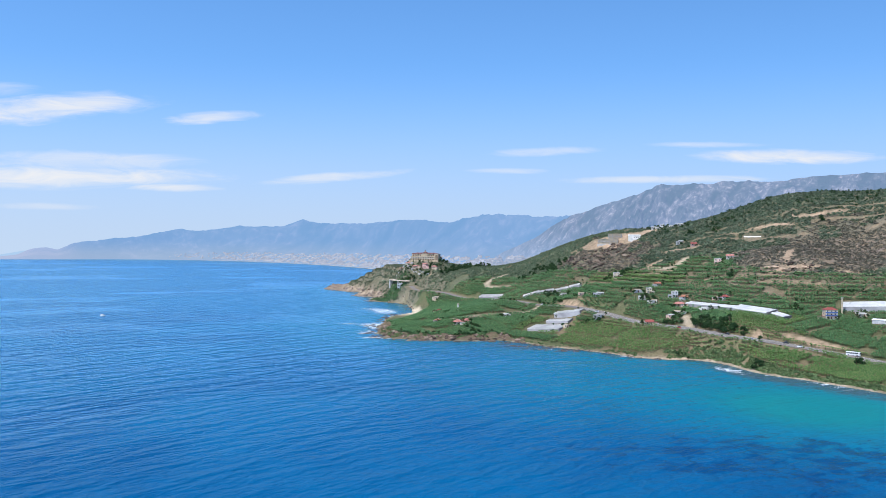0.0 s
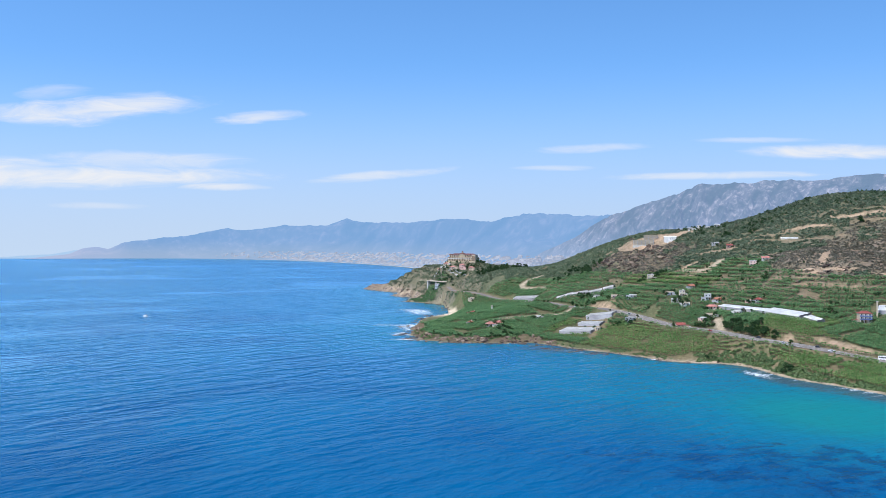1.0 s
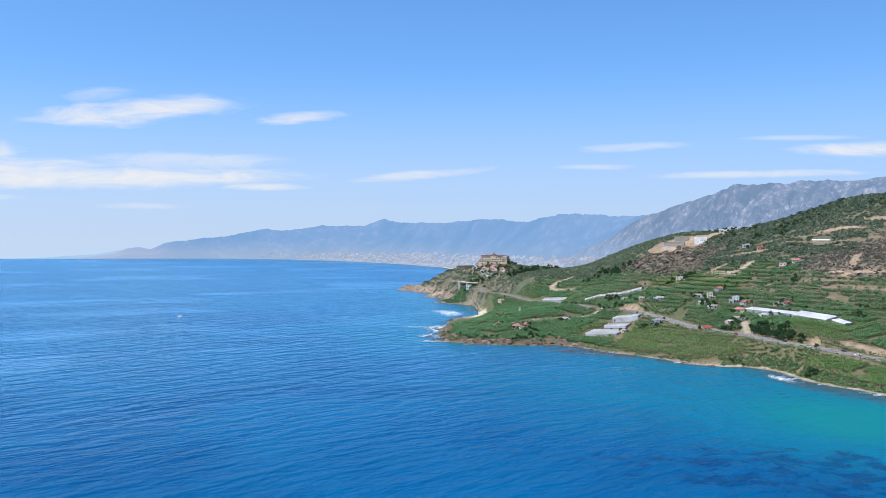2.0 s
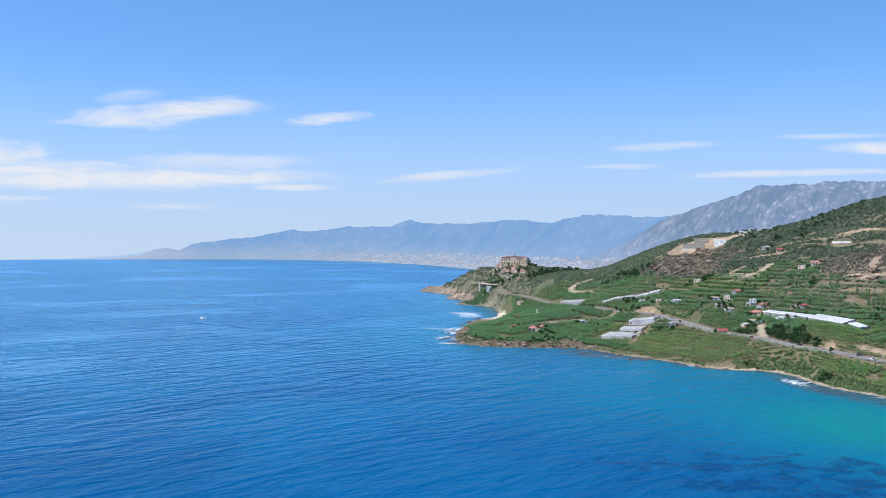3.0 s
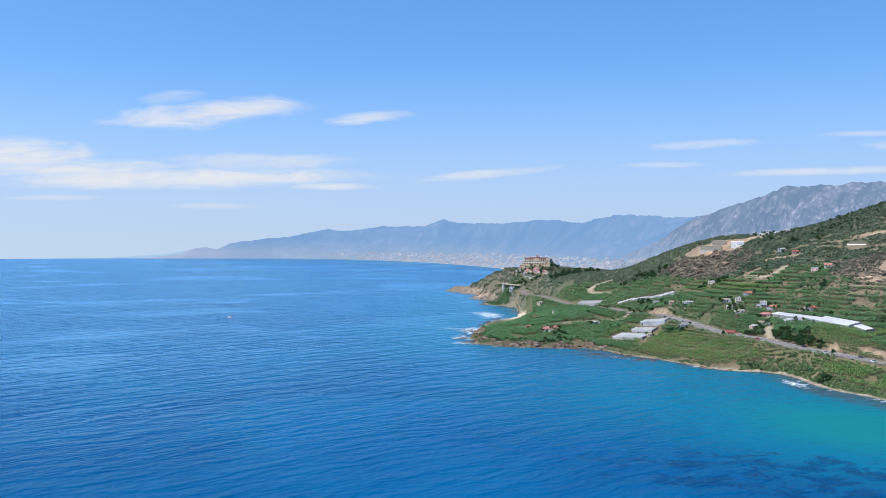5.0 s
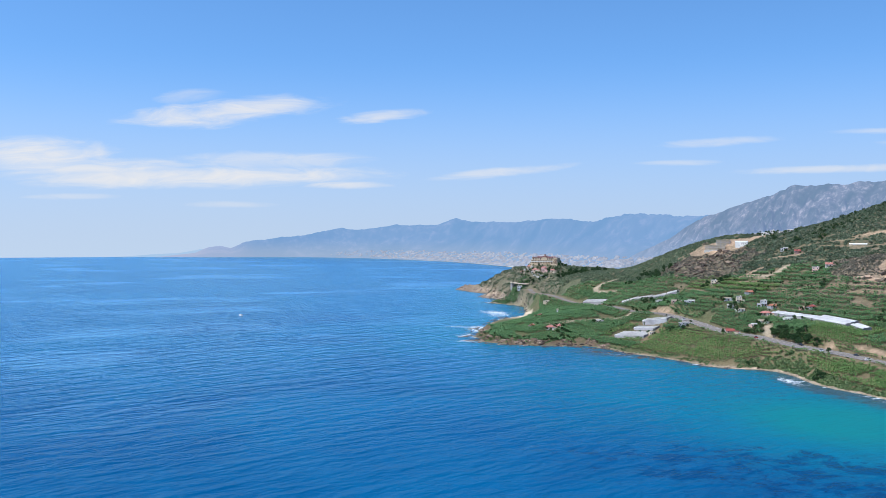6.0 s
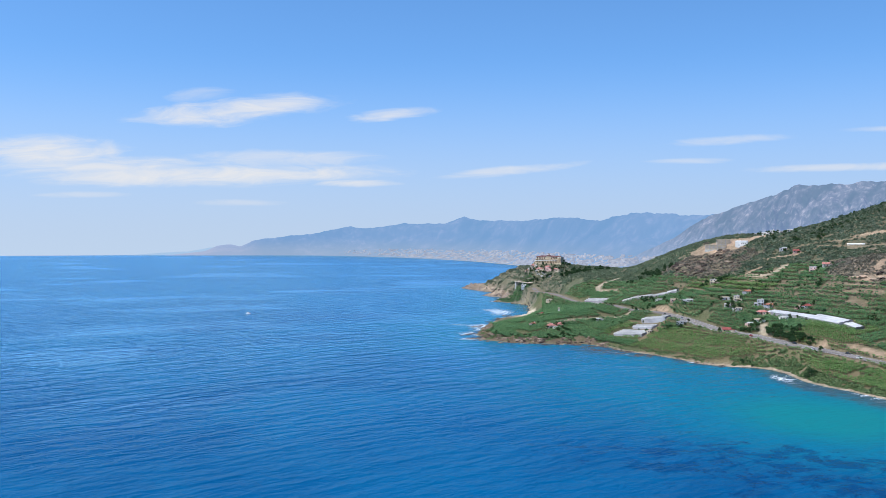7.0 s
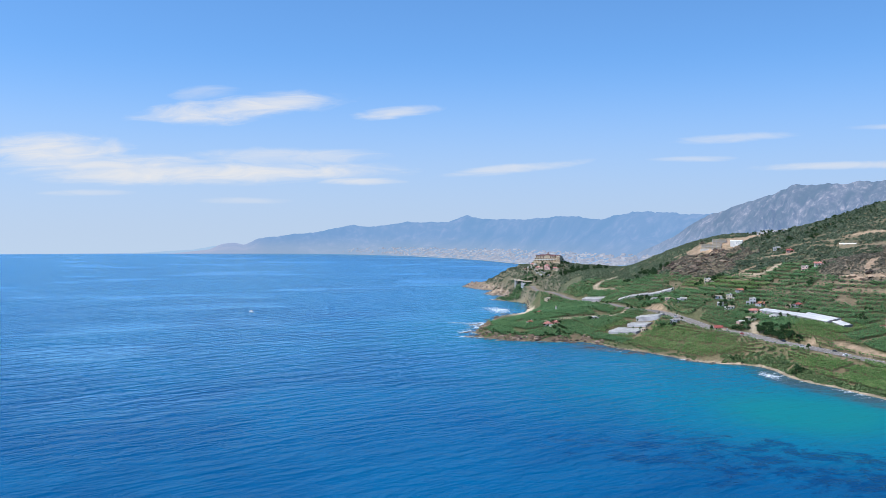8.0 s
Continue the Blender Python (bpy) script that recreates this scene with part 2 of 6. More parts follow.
def backdrop_material(name, low, high, rock, air, amount, relief=14, grain=1.0, plain_air=None, plain_amount=None, levels=(10, 95), upright=1.0, red_tip=False):
    """Far-off land whose own surface glows, painting the blue haze before it."""
    m, n, l, b = material(name, 1.0, 0.0)
    geo, axis, stretch = n.new("ShaderNodeNewGeometry"), n.new("ShaderNodeSeparateXYZ"), n.new("ShaderNodeMapping")
    l.new(geo.outputs["Position"], axis.inputs[0])
    stretch.inputs["Scale"].default_value = (1, 1, upright)
    l.new(geo.outputs["Position"], stretch.inputs["Vector"])
    found = []
    for scale, rough, warp in ((0.006, 0.65, 0.4), (0.03, 0.7, 0.6)):
        t = n.new("ShaderNodeTexNoise")
        t.inputs["Scale"].default_value, t.inputs["Detail"].default_value, t.inputs["Roughness"].default_value, t.inputs["Distortion"].default_value = scale * grain, 6.0, rough, warp
        l.new(stretch.outputs[0], t.inputs["Vector"])
        found.append(t.outputs["Fac"])
    big, fine = found
    c = mix(n, l, smooth(n, l, big, 0.35, 0.65), low, high)
    c = mix(n, l, calc(n, l, "MULTIPLY", smooth(n, l, fine, 0.45, 0.7), smooth(n, l, big, 0.42, 0.62) if plain_air else 1.0), c, rock)
    if red_tip:
        # bare reddish rock of the headland at the western end
        c = mix(n, l, smooth(n, l, calc(n, l, "ADD", axis.outputs[0], calc(n, l, "MULTIPLY", big, 220.0)), -1440, -1240), (0.42, 0.26, 0.2), c)
    l.new(c, b.inputs["Base Color"])
    haze_glow, both = n.new("ShaderNodeEmission"), n.new("ShaderNodeMixShader")
    haze_glow.inputs["Color"].default_value = (*air, 1)
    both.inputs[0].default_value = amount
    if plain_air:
        # paler, heavier haze is painted over the low ground than over the crests
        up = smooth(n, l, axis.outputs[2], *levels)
        l.new(mix(n, l, up, plain_air, air), haze_glow.inputs["Color"])
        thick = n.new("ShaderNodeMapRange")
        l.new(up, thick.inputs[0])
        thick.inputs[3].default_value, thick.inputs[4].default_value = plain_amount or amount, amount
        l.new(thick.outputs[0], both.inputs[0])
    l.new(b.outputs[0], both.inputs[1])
    l.new(haze_glow.outputs[0], both.inputs[2])
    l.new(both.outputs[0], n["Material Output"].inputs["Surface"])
    bumped(n, l, b, fine, 1.0, relief)
    return m


LAND = land_material()
SEA = sea_material()
# haze painted in as emission, most of all on the faint hills
FAR_LAND = backdrop_material("hazed_range", (0.03, 0.06, 0.035), (0.12, 0.12, 0.09), (0.34, 0.26, 0.21), (0.23, 0.44, 0.82), 0.78, 1, 0.7, (0.37, 0.52, 0.79), 0.79, (5, 110), 1.0, True)
FAINT_LAND = backdrop_material("hazed_far_hills", (0.1, 0.12, 0.1), (0.2, 0.2, 0.16), (0.3, 0.26, 0.2), (0.42, 0.62, 0.88), 0.9, 2)
GREY_LAND = backdrop_material("hazed_grey_mountain", (0.045, 0.075, 0.045), (0.17, 0.165, 0.145), (0.72, 0.6, 0.53), (0.28, 0.43, 0.76), 0.52, 8, 4.2, (0.36, 0.5, 0.78), 0.76, (35, 150), 0.45)


# ---- the lie of the land ----
COAST = [(330, 430), (312, 500), (302, 552), (289, 582), (279, 606), (268, 622), (259, 646), (256, 684), (249, 706), (236, 717),
         (218, 720), (198, 732), (183, 760), (161, 790), (137, 816), (121, 848), (102, 868), (79, 866), (51, 864), (25, 873),
         (6, 884), (-9, 896), (-4, 916), (-16, 938), (-5, 962), (-14, 1000), (-10, 1030), (3, 1060), (-4, 1095), (8, 1150), (22, 1180), (38, 1212),
         (41, 1285), (39, 1375), (22, 1404), (2, 1422), (-20, 1450), (-4, 1478), (-12, 1512), (2, 1530), (-18, 1562), (-44, 1590), (-16, 1635), (-34, 1690), (-58, 1722),
         (-78, 1768), (-104, 1815), (-88, 1890), (-70, 1935), (0, 1930), (90, 2010), (200, 2150)]
INLAND = [(600, 2500), (1900, 2500), (1900, -300), (420, -300), (370, 200)]
# x, y, reach across, reach along, height
HILLS = [(348, 684, 47, 63, -20), (318, 728, 51, 63, 25), (398, 887, 59, 62, 45), (242, 973, 59, 59, 35), (492, 1125, 89, 118, 62),
         (394, 1094, 63, 64, 23), (533, 1094, 62, 46, 18), (521, 1016, 237, 46, 19), (-17, 1470, 44, 70, -56), (132, 1309, 46, 83, 31),
         (97, 1688, 107, 82, 24), (228, 994, 53, 45, -37), (820, 1281, 199, 142, 102), (234, 1219, 47, 173, 34), (1363, 599, 378, 355, 44),
         (325, 1233, 60, 103, 57), (776, 1537, 87, 123, 43), (33, 1502, 92, 100, 53), (743, 841, 124, 191, 180), (36, 1132, 26, 45, -5), (14, 1765, 38, 78, 19)]


def offshore(x, y, ring=COAST + INLAND):
    """Distance from the shoreline: over 0 on land, under 0 at sea."""
    x, y = np.asarray(x, float), np.asarray(y, float)
    d, inside = np.full(x.shape, 1e9), np.zeros(x.shape, bool)
    for (ax, ay), (bx, by) in zip(ring, ring[1:] + ring[:1]):
        ex, ey = bx - ax, by - ay
        k = np.clip(((x - ax) * ex + (y - ay) * ey) / (ex * ex + ey * ey), 0, 1)
        d = np.minimum(d, np.hypot(x - ax - k * ex, y - ay - k * ey))
        inside ^= ((ay > y) != (by > y)) & (x < (bx - ax) * (y - ay) / (by - ay + 1e-12) + ax)
    return np.where(inside, d, -d)


def wave(x, y, size, seed=0.0):
    """Smooth unevenness between -1 and 1, with bumps about that many metres wide."""
    k = 2 * np.pi / size
    s = np.sin(k * (0.83 * x + 0.37 * y) + seed * 1.7) + np.sin(k * (-0.31 * x + 0.9 * y) + 2.1 + seed * 2.3)
    s = s + np.sin(k * 1.37 * (0.66 * x - 0.72 * y) + 4.0 + seed) + np.sin(k * 0.71 * (0.2 * x + 1.02 * y) + 0.7 + seed * 3.1)
    return s / 4


def rugged(x, y, size, seed=0.0):
    w = wave(x + 0.25 * size * wave(x, y, size * 1.7, seed + 5), y + 0.25 * size * wave(y, x, size * 1.9, seed + 8), size, seed)
    return w + 0.5 * wave(x, y, size * 0.46, seed + 3) + 0.25 * wave(y, x, size * 0.21, seed + 9)


def ground(x, y):
    x, y = np.asarray(x, float), np.asarray(y, float)
    d = offshore(x, y)
    z = 60 * (1 - np.exp(-np.maximum(d, 0) / 300))
    for cx, cy, rx, ry, h in HILLS:
        z = z + h * np.exp(-(((x - cx) / rx) ** 2 + ((y - cy) / ry) ** 2) / 2)
    shelf = 10 * np.clip((y - 1470) / 60, 0, 1) * (x < 40) + 9 * np.exp(-((x - 38) ** 2 + ((y - 1235) / 2) ** 2) / 400) + 20 * np.exp(-((x - 18) ** 2 + ((y - 1140) / 2) ** 2) / 700) + 4.5 * np.clip((x - 150) / 40, 0, 1) * np.clip((800 - y) / 60, 0, 1)
    z = np.maximum((1 - np.exp(-np.maximum(d - shelf, 0) / 9)) * z, np.minimum(0.14 * d, 0.6))
    return np.where(d > 0, z, np.maximum(0.1 * d, -12))


def mesh_object(name, verts, faces, mat, shade=False):
    me = bpy.data.meshes.new(name)
    me.from_pydata([tuple(v) for v in verts], [], [tuple(f) for f in faces])
    me.materials.append(mat)
    if shade:
        me.polygons.foreach_set("use_smooth", np.ones(len(me.polygons), bool))
    me.update()
    return new(name, me)


def grid_faces(rows, cols, closed=False):
    a = np.arange(rows - 1)[:, None] * cols
    b = np.arange(cols if closed else cols - 1)[None, :]
    c = (b + 1) % cols
    return np.stack([a + b, a + c, a + cols + c, a + cols + b], -1).reshape(-1, 4)


def colour_layer(ob, name, rgb):
    layer = ob.data.color_attributes.new(name, "FLOAT_COLOR", "POINT")
    layer.data.foreach_set("color", np.c_[rgb, np.ones(len(rgb))].astype(np.float32).ravel())


# ---- ground ----
xs = np.concatenate([np.arange(-130, 480, 3.5), np.arange(480, 800, 12), np.arange(800, 1900, 60)])
ys = np.concatenate([np.arange(300, 560, 12), np.arange(560, 1000, 3.5), np.arange(1000, 1900, 5), np.arange(1900, 2000, 12), np.arange(2000, 2500, 50)])
GX, GY = np.meshgrid(xs, ys)
gx, gy = GX.ravel(), GY.ravel()
gz, gd = ground(gx, gy), offshore(gx, gy)


# ---- lines of the plan: roads, fields, bare ground ----
ROAD = [(372, 560), (358, 612), (346, 650), (334, 664), (320, 673), (306, 682), (290, 698), (276, 719), (268, 735), (255, 767), (245, 796),
        (229, 830), (212, 864), (200, 886), (185, 917), (157, 986), (138, 1030), (123, 1100), (103, 1184), (86, 1242), (62, 1339), (46, 1410)]
DIRT_TRACKS = [[(59, 947), (96, 954), (123, 956), (152, 947), (168, 951)], [(138, 1200), (139, 1218), (149, 1229), (164, 1228)],
               [(268, 812), (263, 795), (262, 780), (259, 762)], [(296, 1000), (310, 985), (322, 990), (337, 1000)],
               [(141, 1196), (150, 1180), (165, 1165)]]
# earth banks and terrace paths along the contours
BANKS = [[(343, 873), (360, 850), (377, 836)], [(351, 843), (393, 816), (443, 805), (500, 800)], [(307, 938), (326, 926), (338, 915)], [(281, 983), (298, 982), (315, 978)],
         [(229, 1085), (253, 1060), (275, 1034)], [(167, 1154), (180, 1104), (192, 1062)], [(154, 1186), (162, 1130)], [(354, 1048), (383, 1037), (404, 1013), (430, 1010)],
         [(363, 728), (347, 720), (333, 711)], [(285, 683), (306, 663), (322, 645)], [(228, 1010), (250, 975), (268, 962)],
         [(300, 915), (322, 900), (336, 886)], [(380, 1022), (420, 985), (470, 975)], [(365, 980), (395, 960), (420, 955)], [(488, 999), (522, 988), (560, 970)], [(500, 1025), (534, 1008), (570, 990)]]
FIELDS = [(640, 800), (468, 821), (422, 829), (381, 836), (361, 866), (352, 901), (372, 963), (352, 995), (328, 1001), (297, 1006), (266, 1013),
          (234, 1042), (216, 1080), (198, 1128), (168, 1214), (141, 1250), (96, 1262), (67, 1305), (30, 1325), (-90, 1320), (-90, 780), (200, 600), (330, 400), (640, 400)]
# bare earth: x, y, reach, reach, turn
BARE = [(331, 692, 20, 5.5, -35), (292, 717, 5, 4, 0), (190, 935, 5, 26, 12), (291, 1146, 28, 26, -30), (322, 1152, 18, 12, -25), (340, 1148, 16, 8, -25), (300, 975, 14, 3, -5), (400, 879, 3, 17, -35), (372, 852, 6, 2.5, -10), (397, 846, 13, 2.5, -14), (436, 833, 10, 2.2, -14),
        (300, 1012, 15, 3, 20), (120, 1105, 8, 42, 10), (345, 1032, 18, 3, -30), (440, 1010, 22, 3, -20), (500, 1010, 24, 3, -15)]


def inside(x, y, ring):
    return offshore(x, y, ring) > 0


def from_line(x, y, line):
    d = np.full(np.shape(x), 1e9)
    for (ax, ay), (bx, by) in zip(line, line[1:]):
        ex, ey = bx - ax, by - ay
        k = np.clip(((x - ax) * ex + (y - ay) * ey) / (ex * ex + ey * ey), 0, 1)
        d = np.minimum(d, np.hypot(x - ax - k * ex, y - ay - k * ey))
    return d


def spot(x, y, cx, cy, rx, ry, turn=0.0):
    c, s = math.cos(radians(turn)), math.sin(radians(turn))
    u, v = (x - cx) * c + (y - cy) * s, (y - cy) * c - (x - cx) * s
    return np.exp(-((u / rx) ** 2 + (v / ry) ** 2) / 2)


def along(line, gap):
    """Evenly spaced points on a line through the corners, rounded off."""
    p = np.array(line, float)
    for _ in range(3):
        a, b = 0.75 * p[:-1] + 0.25 * p[1:], 0.25 * p[:-1] + 0.75 * p[1:]
        p = np.vstack([p[:1], np.stack([a, b], 1).reshape(-1, 2), p[-1:]])
    s = np.concatenate([[0], np.cumsum(np.hypot(*np.diff(p, axis=0).T))])
    t = np.arange(0, s[-1], gap)
    return np.c_[np.interp(t, s, p[:, 0]), np.interp(t, s, p[:, 1])]


road_line = along(ROAD, 6)
road_z = ground(road_line[:, 0], road_line[:, 1])
for _ in range(6):
    road_z[1:-1] = (road_z[:-2] + road_z[1:-1] + road_z[2:]) / 3


def relief(x, y):
    """The ground with terraces, gullies, crags and the graded road."""
    z, d = ground(x, y), offshore(x, y)
    f = inside(x, y, FIELDS)
    rise = np.clip((z - 30) / 25, 0, 1) * np.clip((d - 60) / 60, 0, 1) * (y < 1300) * (z < 135)
    step = 3.4
    k = (z + 1.2 * wave(x, y, 160, 3)) / step
    t = np.clip((k - np.floor(k) - 0.62) / 0.38, 0, 1)
    flat = (np.floor(k) + t * t * (3 - 2 * t)) * step - 1.2 * wave(x, y, 160, 3)
    z = z + (flat - z) * rise * np.where(f, 0.75, 0.45)
    wild = np.clip(d / 12, 0, 1) * (~f)
    z = z + wild * (rugged(x, y, 60, 2) * 1.4 + rugged(x, y, 17, 5) * 0.8)
    knob = spot(x, y, 262, 1090, 40, 60, -25)
    z = z + knob * np.abs(rugged(x, y, 22, 7)) * 5
    cliff = np.clip(1 - np.abs(d - 13) / 13, 0, 1) * (y > 1500) * (d > 0)
    z = z + cliff * (5.0 * np.abs(rugged(x, y, 38, 14)) + 3.0 * rugged(x, y, 14, 17) - 1.0)
    crag = np.clip(1 - np.abs(d - 9) / 9, 0, 1) * ((y > 850) & (y < 1010) & (x < 112) | (y > 1440)) * (d > 0)
    z = z + crag * (3.0 + 4.2 * rugged(x, y, 13, 4) + 2.0 * np.abs(rugged(x, y, 7, 9)))
    # benches cut round the cape
    k = (z + 0.8 * wave(x, y, 70, 11)) / 8.5
    t = np.clip((k - np.floor(k) - 0.5) / 0.3, 0, 1)
    bench = (np.floor(k) + t * t * (3 - 2 * t)) * 8.5 - 0.8 * wave(x, y, 70, 11)
    z = z + (bench - z) * 0.8 * np.clip((d - 14) / 12, 0, 1) * np.clip((y - 1420) / 30, 0, 1) * np.clip((95 - x) / 20, 0, 1) * (z > 10)
    knoll = np.clip(1.5 * spot(x, y, 74, 1462, 30, 15, -28), 0, 1)
    z = z + knoll * np.maximum(63.5 - z, 0)
    near = np.full(np.shape(x), 1e9)
    level = np.zeros(np.shape(x))
    for (px, py), pz in zip(road_line, road_z):
        r = np.hypot(x - px, y - py)
        level = np.where(r < near, pz, level)
        near = np.minimum(near, r)
    k = np.clip((near - 12.5) / 8, 0, 1)
    k = k * k * (3 - 2 * k)
    return np.where(d > 0, level + (z - level) * k, z)


gz = relief(gx, gy)


def riser(x, y):
    """1 on the banks between terraces, 0 on their level parts."""
    k = (ground(x, y) + 1.2 * wave(x, y, 160, 3)) / 3.4
    return np.clip((k - np.floor(k) - 0.66) / 0.12, 0, 1)


def surface(x, y):
    """Height of the built ground at a place, as its mesh lies there."""
    x, y = np.asarray(x, float), np.asarray(y, float)
    i = np.clip(np.searchsorted(xs, x) - 1, 0, len(xs) - 2)
    j = np.clip(np.searchsorted(ys, y) - 1, 0, len(ys) - 2)
    u, v = (x - xs[i]) / (xs[i + 1] - xs[i]), (y - ys[j]) / (ys[j + 1] - ys[j])
    Z = gz.reshape(len(ys), len(xs))
    return Z[j, i] * (1 - u) * (1 - v) + Z[j, i + 1] * u * (1 - v) + Z[j + 1, i] * (1 - u) * v + Z[j + 1, i + 1] * u * v


def height(x, y):
    return float(surface(np.array([x]), np.array([y]))[0])


def cover_of(x, y, z, d):
    """Bare-ground colour by kind of land."""
    c = np.tile(np.array([0.19, 0.145, 0.095]), (len(x), 1))

    def lay(mask, rgb):
        k = np.clip(mask, 0, 1)[:, None]
        c[:] = c * (1 - k) + np.array(rgb) * k

    f = inside(x, y, FIELDS)
    n1, n2, n3 = rugged(x, y, 70, 1), rugged(x, y, 24, 2), rugged(x, y, 9, 6)
    lay((0.85 + 0.4 * n1) * f * np.where((d < 75) & (x > 150), 0.75, 1.0), (0.115, 0.13, 0.066))
    lay(0.3 * f * (d < 75) * (x > 150) * (0.9 + 0.4 * n2), (0.26, 0.19, 0.125))
    lay((0.85 + 0.4 * n2) * (~f), (0.11, 0.13, 0.08))
    lay(0.75 * (y > 1300) * (0.8 + 0.5 * n2), (0.2, 0.18, 0.135))
    lay(0.8 * spot(x, y, 452, 900, 110, 56, 15) * (0.9 + 0.5 * n2), (0.265, 0.205, 0.18))
    lay(0.9 * spot(x, y, 262, 1085, 42, 56, -25) * (0.7 + 0.8 * n3), (0.145, 0.108, 0.1))
    slope = np.clip((z - 30) / 20, 0, 1) * (y < 1300) * np.clip((d - 60) / 50, 0, 1)
    lay(slope * np.clip(n1 * 0.7, 0, 0.35) * (0.6 + n3), (0.26, 0.205, 0.15))
    lay(0.7 * riser(x, y) * slope * (0.75 + 0.5 * n2), (0.25, 0.185, 0.125))
    for cx, cy, rx, ry, t in BARE:
        lay(1.5 * spot(x, y, cx, cy, rx, ry, t) * (0.75 + 0.6 * n3), (0.42, 0.31, 0.22))
    for line in DIRT_TRACKS:
        lay(1.5 - from_line(x, y, line) / 3.6, (0.43, 0.36, 0.27))
    for line in BANKS:
        lay((1.2 - from_line(x, y, line) / 2.8) * (0.7 + 0.6 * n3) * np.where(f, 1.0, 0.7), (0.3, 0.225, 0.155))
    lay(1.5 - from_line(x, y, ROAD) / 8.5, (0.25, 0.21, 0.15))
    crag = ((y > 850) & (y < 1010) & (x < 112)) | (y > 1440)
    shady = (y > 1290) & (y < 1500)
    lay(np.clip(1.7 - d / 13, 0, 1) * crag * (0.75 + 0.7 * n3), np.where((y > 1440)[:, None], (0.3, 0.235, 0.18), (0.17, 0.125, 0.09)))
    lay(np.clip(1.2 - d / 12, 0, 1) * crag * np.clip(rugged(x, y, 11, 21) * 1.6, 0, 1), (0.13, 0.1, 0.075))
    lay(np.clip((12 - z) / 4, 0, 1) * (y > 1480) * (0.9 + 0.5 * n3), (0.4, 0.325, 0.245))
    lay(np.clip((16 - z) / 4, 0, 1) * (y > 1480) * np.clip(np.abs(rugged(x, y * 0.5, 16, 31)) * 2.4 - 0.5, 0, 0.8), (0.17, 0.13, 0.1))
    lay(np.clip(np.where(x > 190, 2.2 - d / 3.0, 1.5 - d / 2.4), 0, 1) * (~crag) * np.where(shady, 0.4, 1.0) * (0.85 + 0.5 * n2), (0.5, 0.41, 0.31))
    k = (z + 0.8 * wave(x, y, 70, 11)) / 8.5
    k = k - np.floor(k)
    lay(0.75 * ((k > 0.48) & (k < 0.82)) * (y > 1450) * (x < 95) * (z > 11) * np.clip((d - 12) / 8, 0, 1) * (0.6 + 0.7 * n2), (0.33, 0.28, 0.24))
    lay(1.6 * spot(x, y, 34, 1225, 17, 38) * np.clip((4.5 - z) / 1.5, 0, 1), (0.66, 0.56, 0.42))
    lay(np.clip(-d / 3 + 0.4, 0, 1), (0.2, 0.19, 0.13))
    return c


land = mesh_object("ground", np.c_[gx, gy, gz], grid_faces(len(ys), len(xs)), LAND, True)
colour_layer(land, "cover", cover_of(gx, gy, gz, gd))
tagged(land, "rising coastal land of soil, scrub and rock", "ground", kind="structure")


def strip(line, width, z, lift=0.0):
    """Vertices and faces of a ribbon along a line."""
    p = np.array(line, float)
    t = np.gradient(p, axis=0)
    t /= np.linalg.norm(t, axis=1)[:, None]
    nrm = np.c_[-t[:, 1], t[:, 0]]
    v = []
    for k in (-0.5, -0.17, 0.17, 0.5):
        q = p + nrm * (width * k if np.isscalar(width) else width[:, None] * k)
        v.append(np.c_[q, z + lift])
    v = np.stack(v, 1).reshape(-1, 3)
    return v, grid_faces(len(p), 4)[:, ::-1]


ASPHALT = painted("asphalt", (0.225, 0.2, 0.18), 0.9, 0.16, 0.25)
PALE_PAINT = painted("road_paint", (0.7, 0.7, 0.68), 0.7, 0.15, 0.8)
v, f = strip(road_line, np.interp(road_line[:, 1], [560, 870, 1000], [20, 15, 7]), road_z, 0.22)
road = mesh_object("road", v, f, ASPHALT)
tagged(road, "grey asphalt coast road with a worn surface", "road", kind="structure")


def sidelong(line, off):
    t = np.gradient(line, axis=0)
    t /= np.linalg.norm(t, axis=1)[:, None]
    return line + np.c_[-t[:, 1], t[:, 0]] * off


for off, wide in ((-7.6, 0.3), (7.6, 0.3), (-4.2, 0.2), (4.2, 0.2)):
    q = sidelong(road_line, off)
    near_end = road_line[:, 1] < 905
    v, f = strip(q[near_end], wide, road_z[near_end], 0.235)
    tagged(mesh_object("road_marking", v, f, PALE_PAINT), "worn white line along the coast road", "marking", kind="structure")

# raised kerbed strip between the carriageways
MEDIAN = painted("median_concrete", (0.34, 0.31, 0.26), 0.9, 0.2, 0.6)
q = road_line[road_line[:, 1] < 905]
v, f = strip(q, 1.6, road_z[:len(q)], 0.4)
median = mesh_object("road_median", v, f, MEDIAN)
thick = median.modifiers.new("thick", "SOLIDIFY")
thick.thickness = 0.3
tagged(median, "low kerbed strip between two carriageways", "kerb", kind="structure")

# ---- sea ----
CENTRE = (15, -45)
rings = np.concatenate([[0.02, 60, 130, 200], np.arange(215, 1500, 8), np.arange(1500, 2400, 40), np.arange(2400, 4850, 250), [4900]])
turn = np.radians(np.concatenate([np.arange(-60, -8, 1.2), np.arange(-8, 27, 0.42), np.arange(27, 60, 1.2), np.arange(60, 300, 6)]))
RR, TT = np.meshgrid(rings, turn, indexing="ij")
sx, sy = CENTRE[0] + (RR * np.sin(TT)).ravel(), CENTRE[1] + (RR * np.cos(TT)).ravel()
sd = -offshore(sx, sy)
sea = mesh_object("water", np.c_[sx, sy, np.zeros(len(sx))], grid_faces(len(rings), len(turn), True), SEA, True)


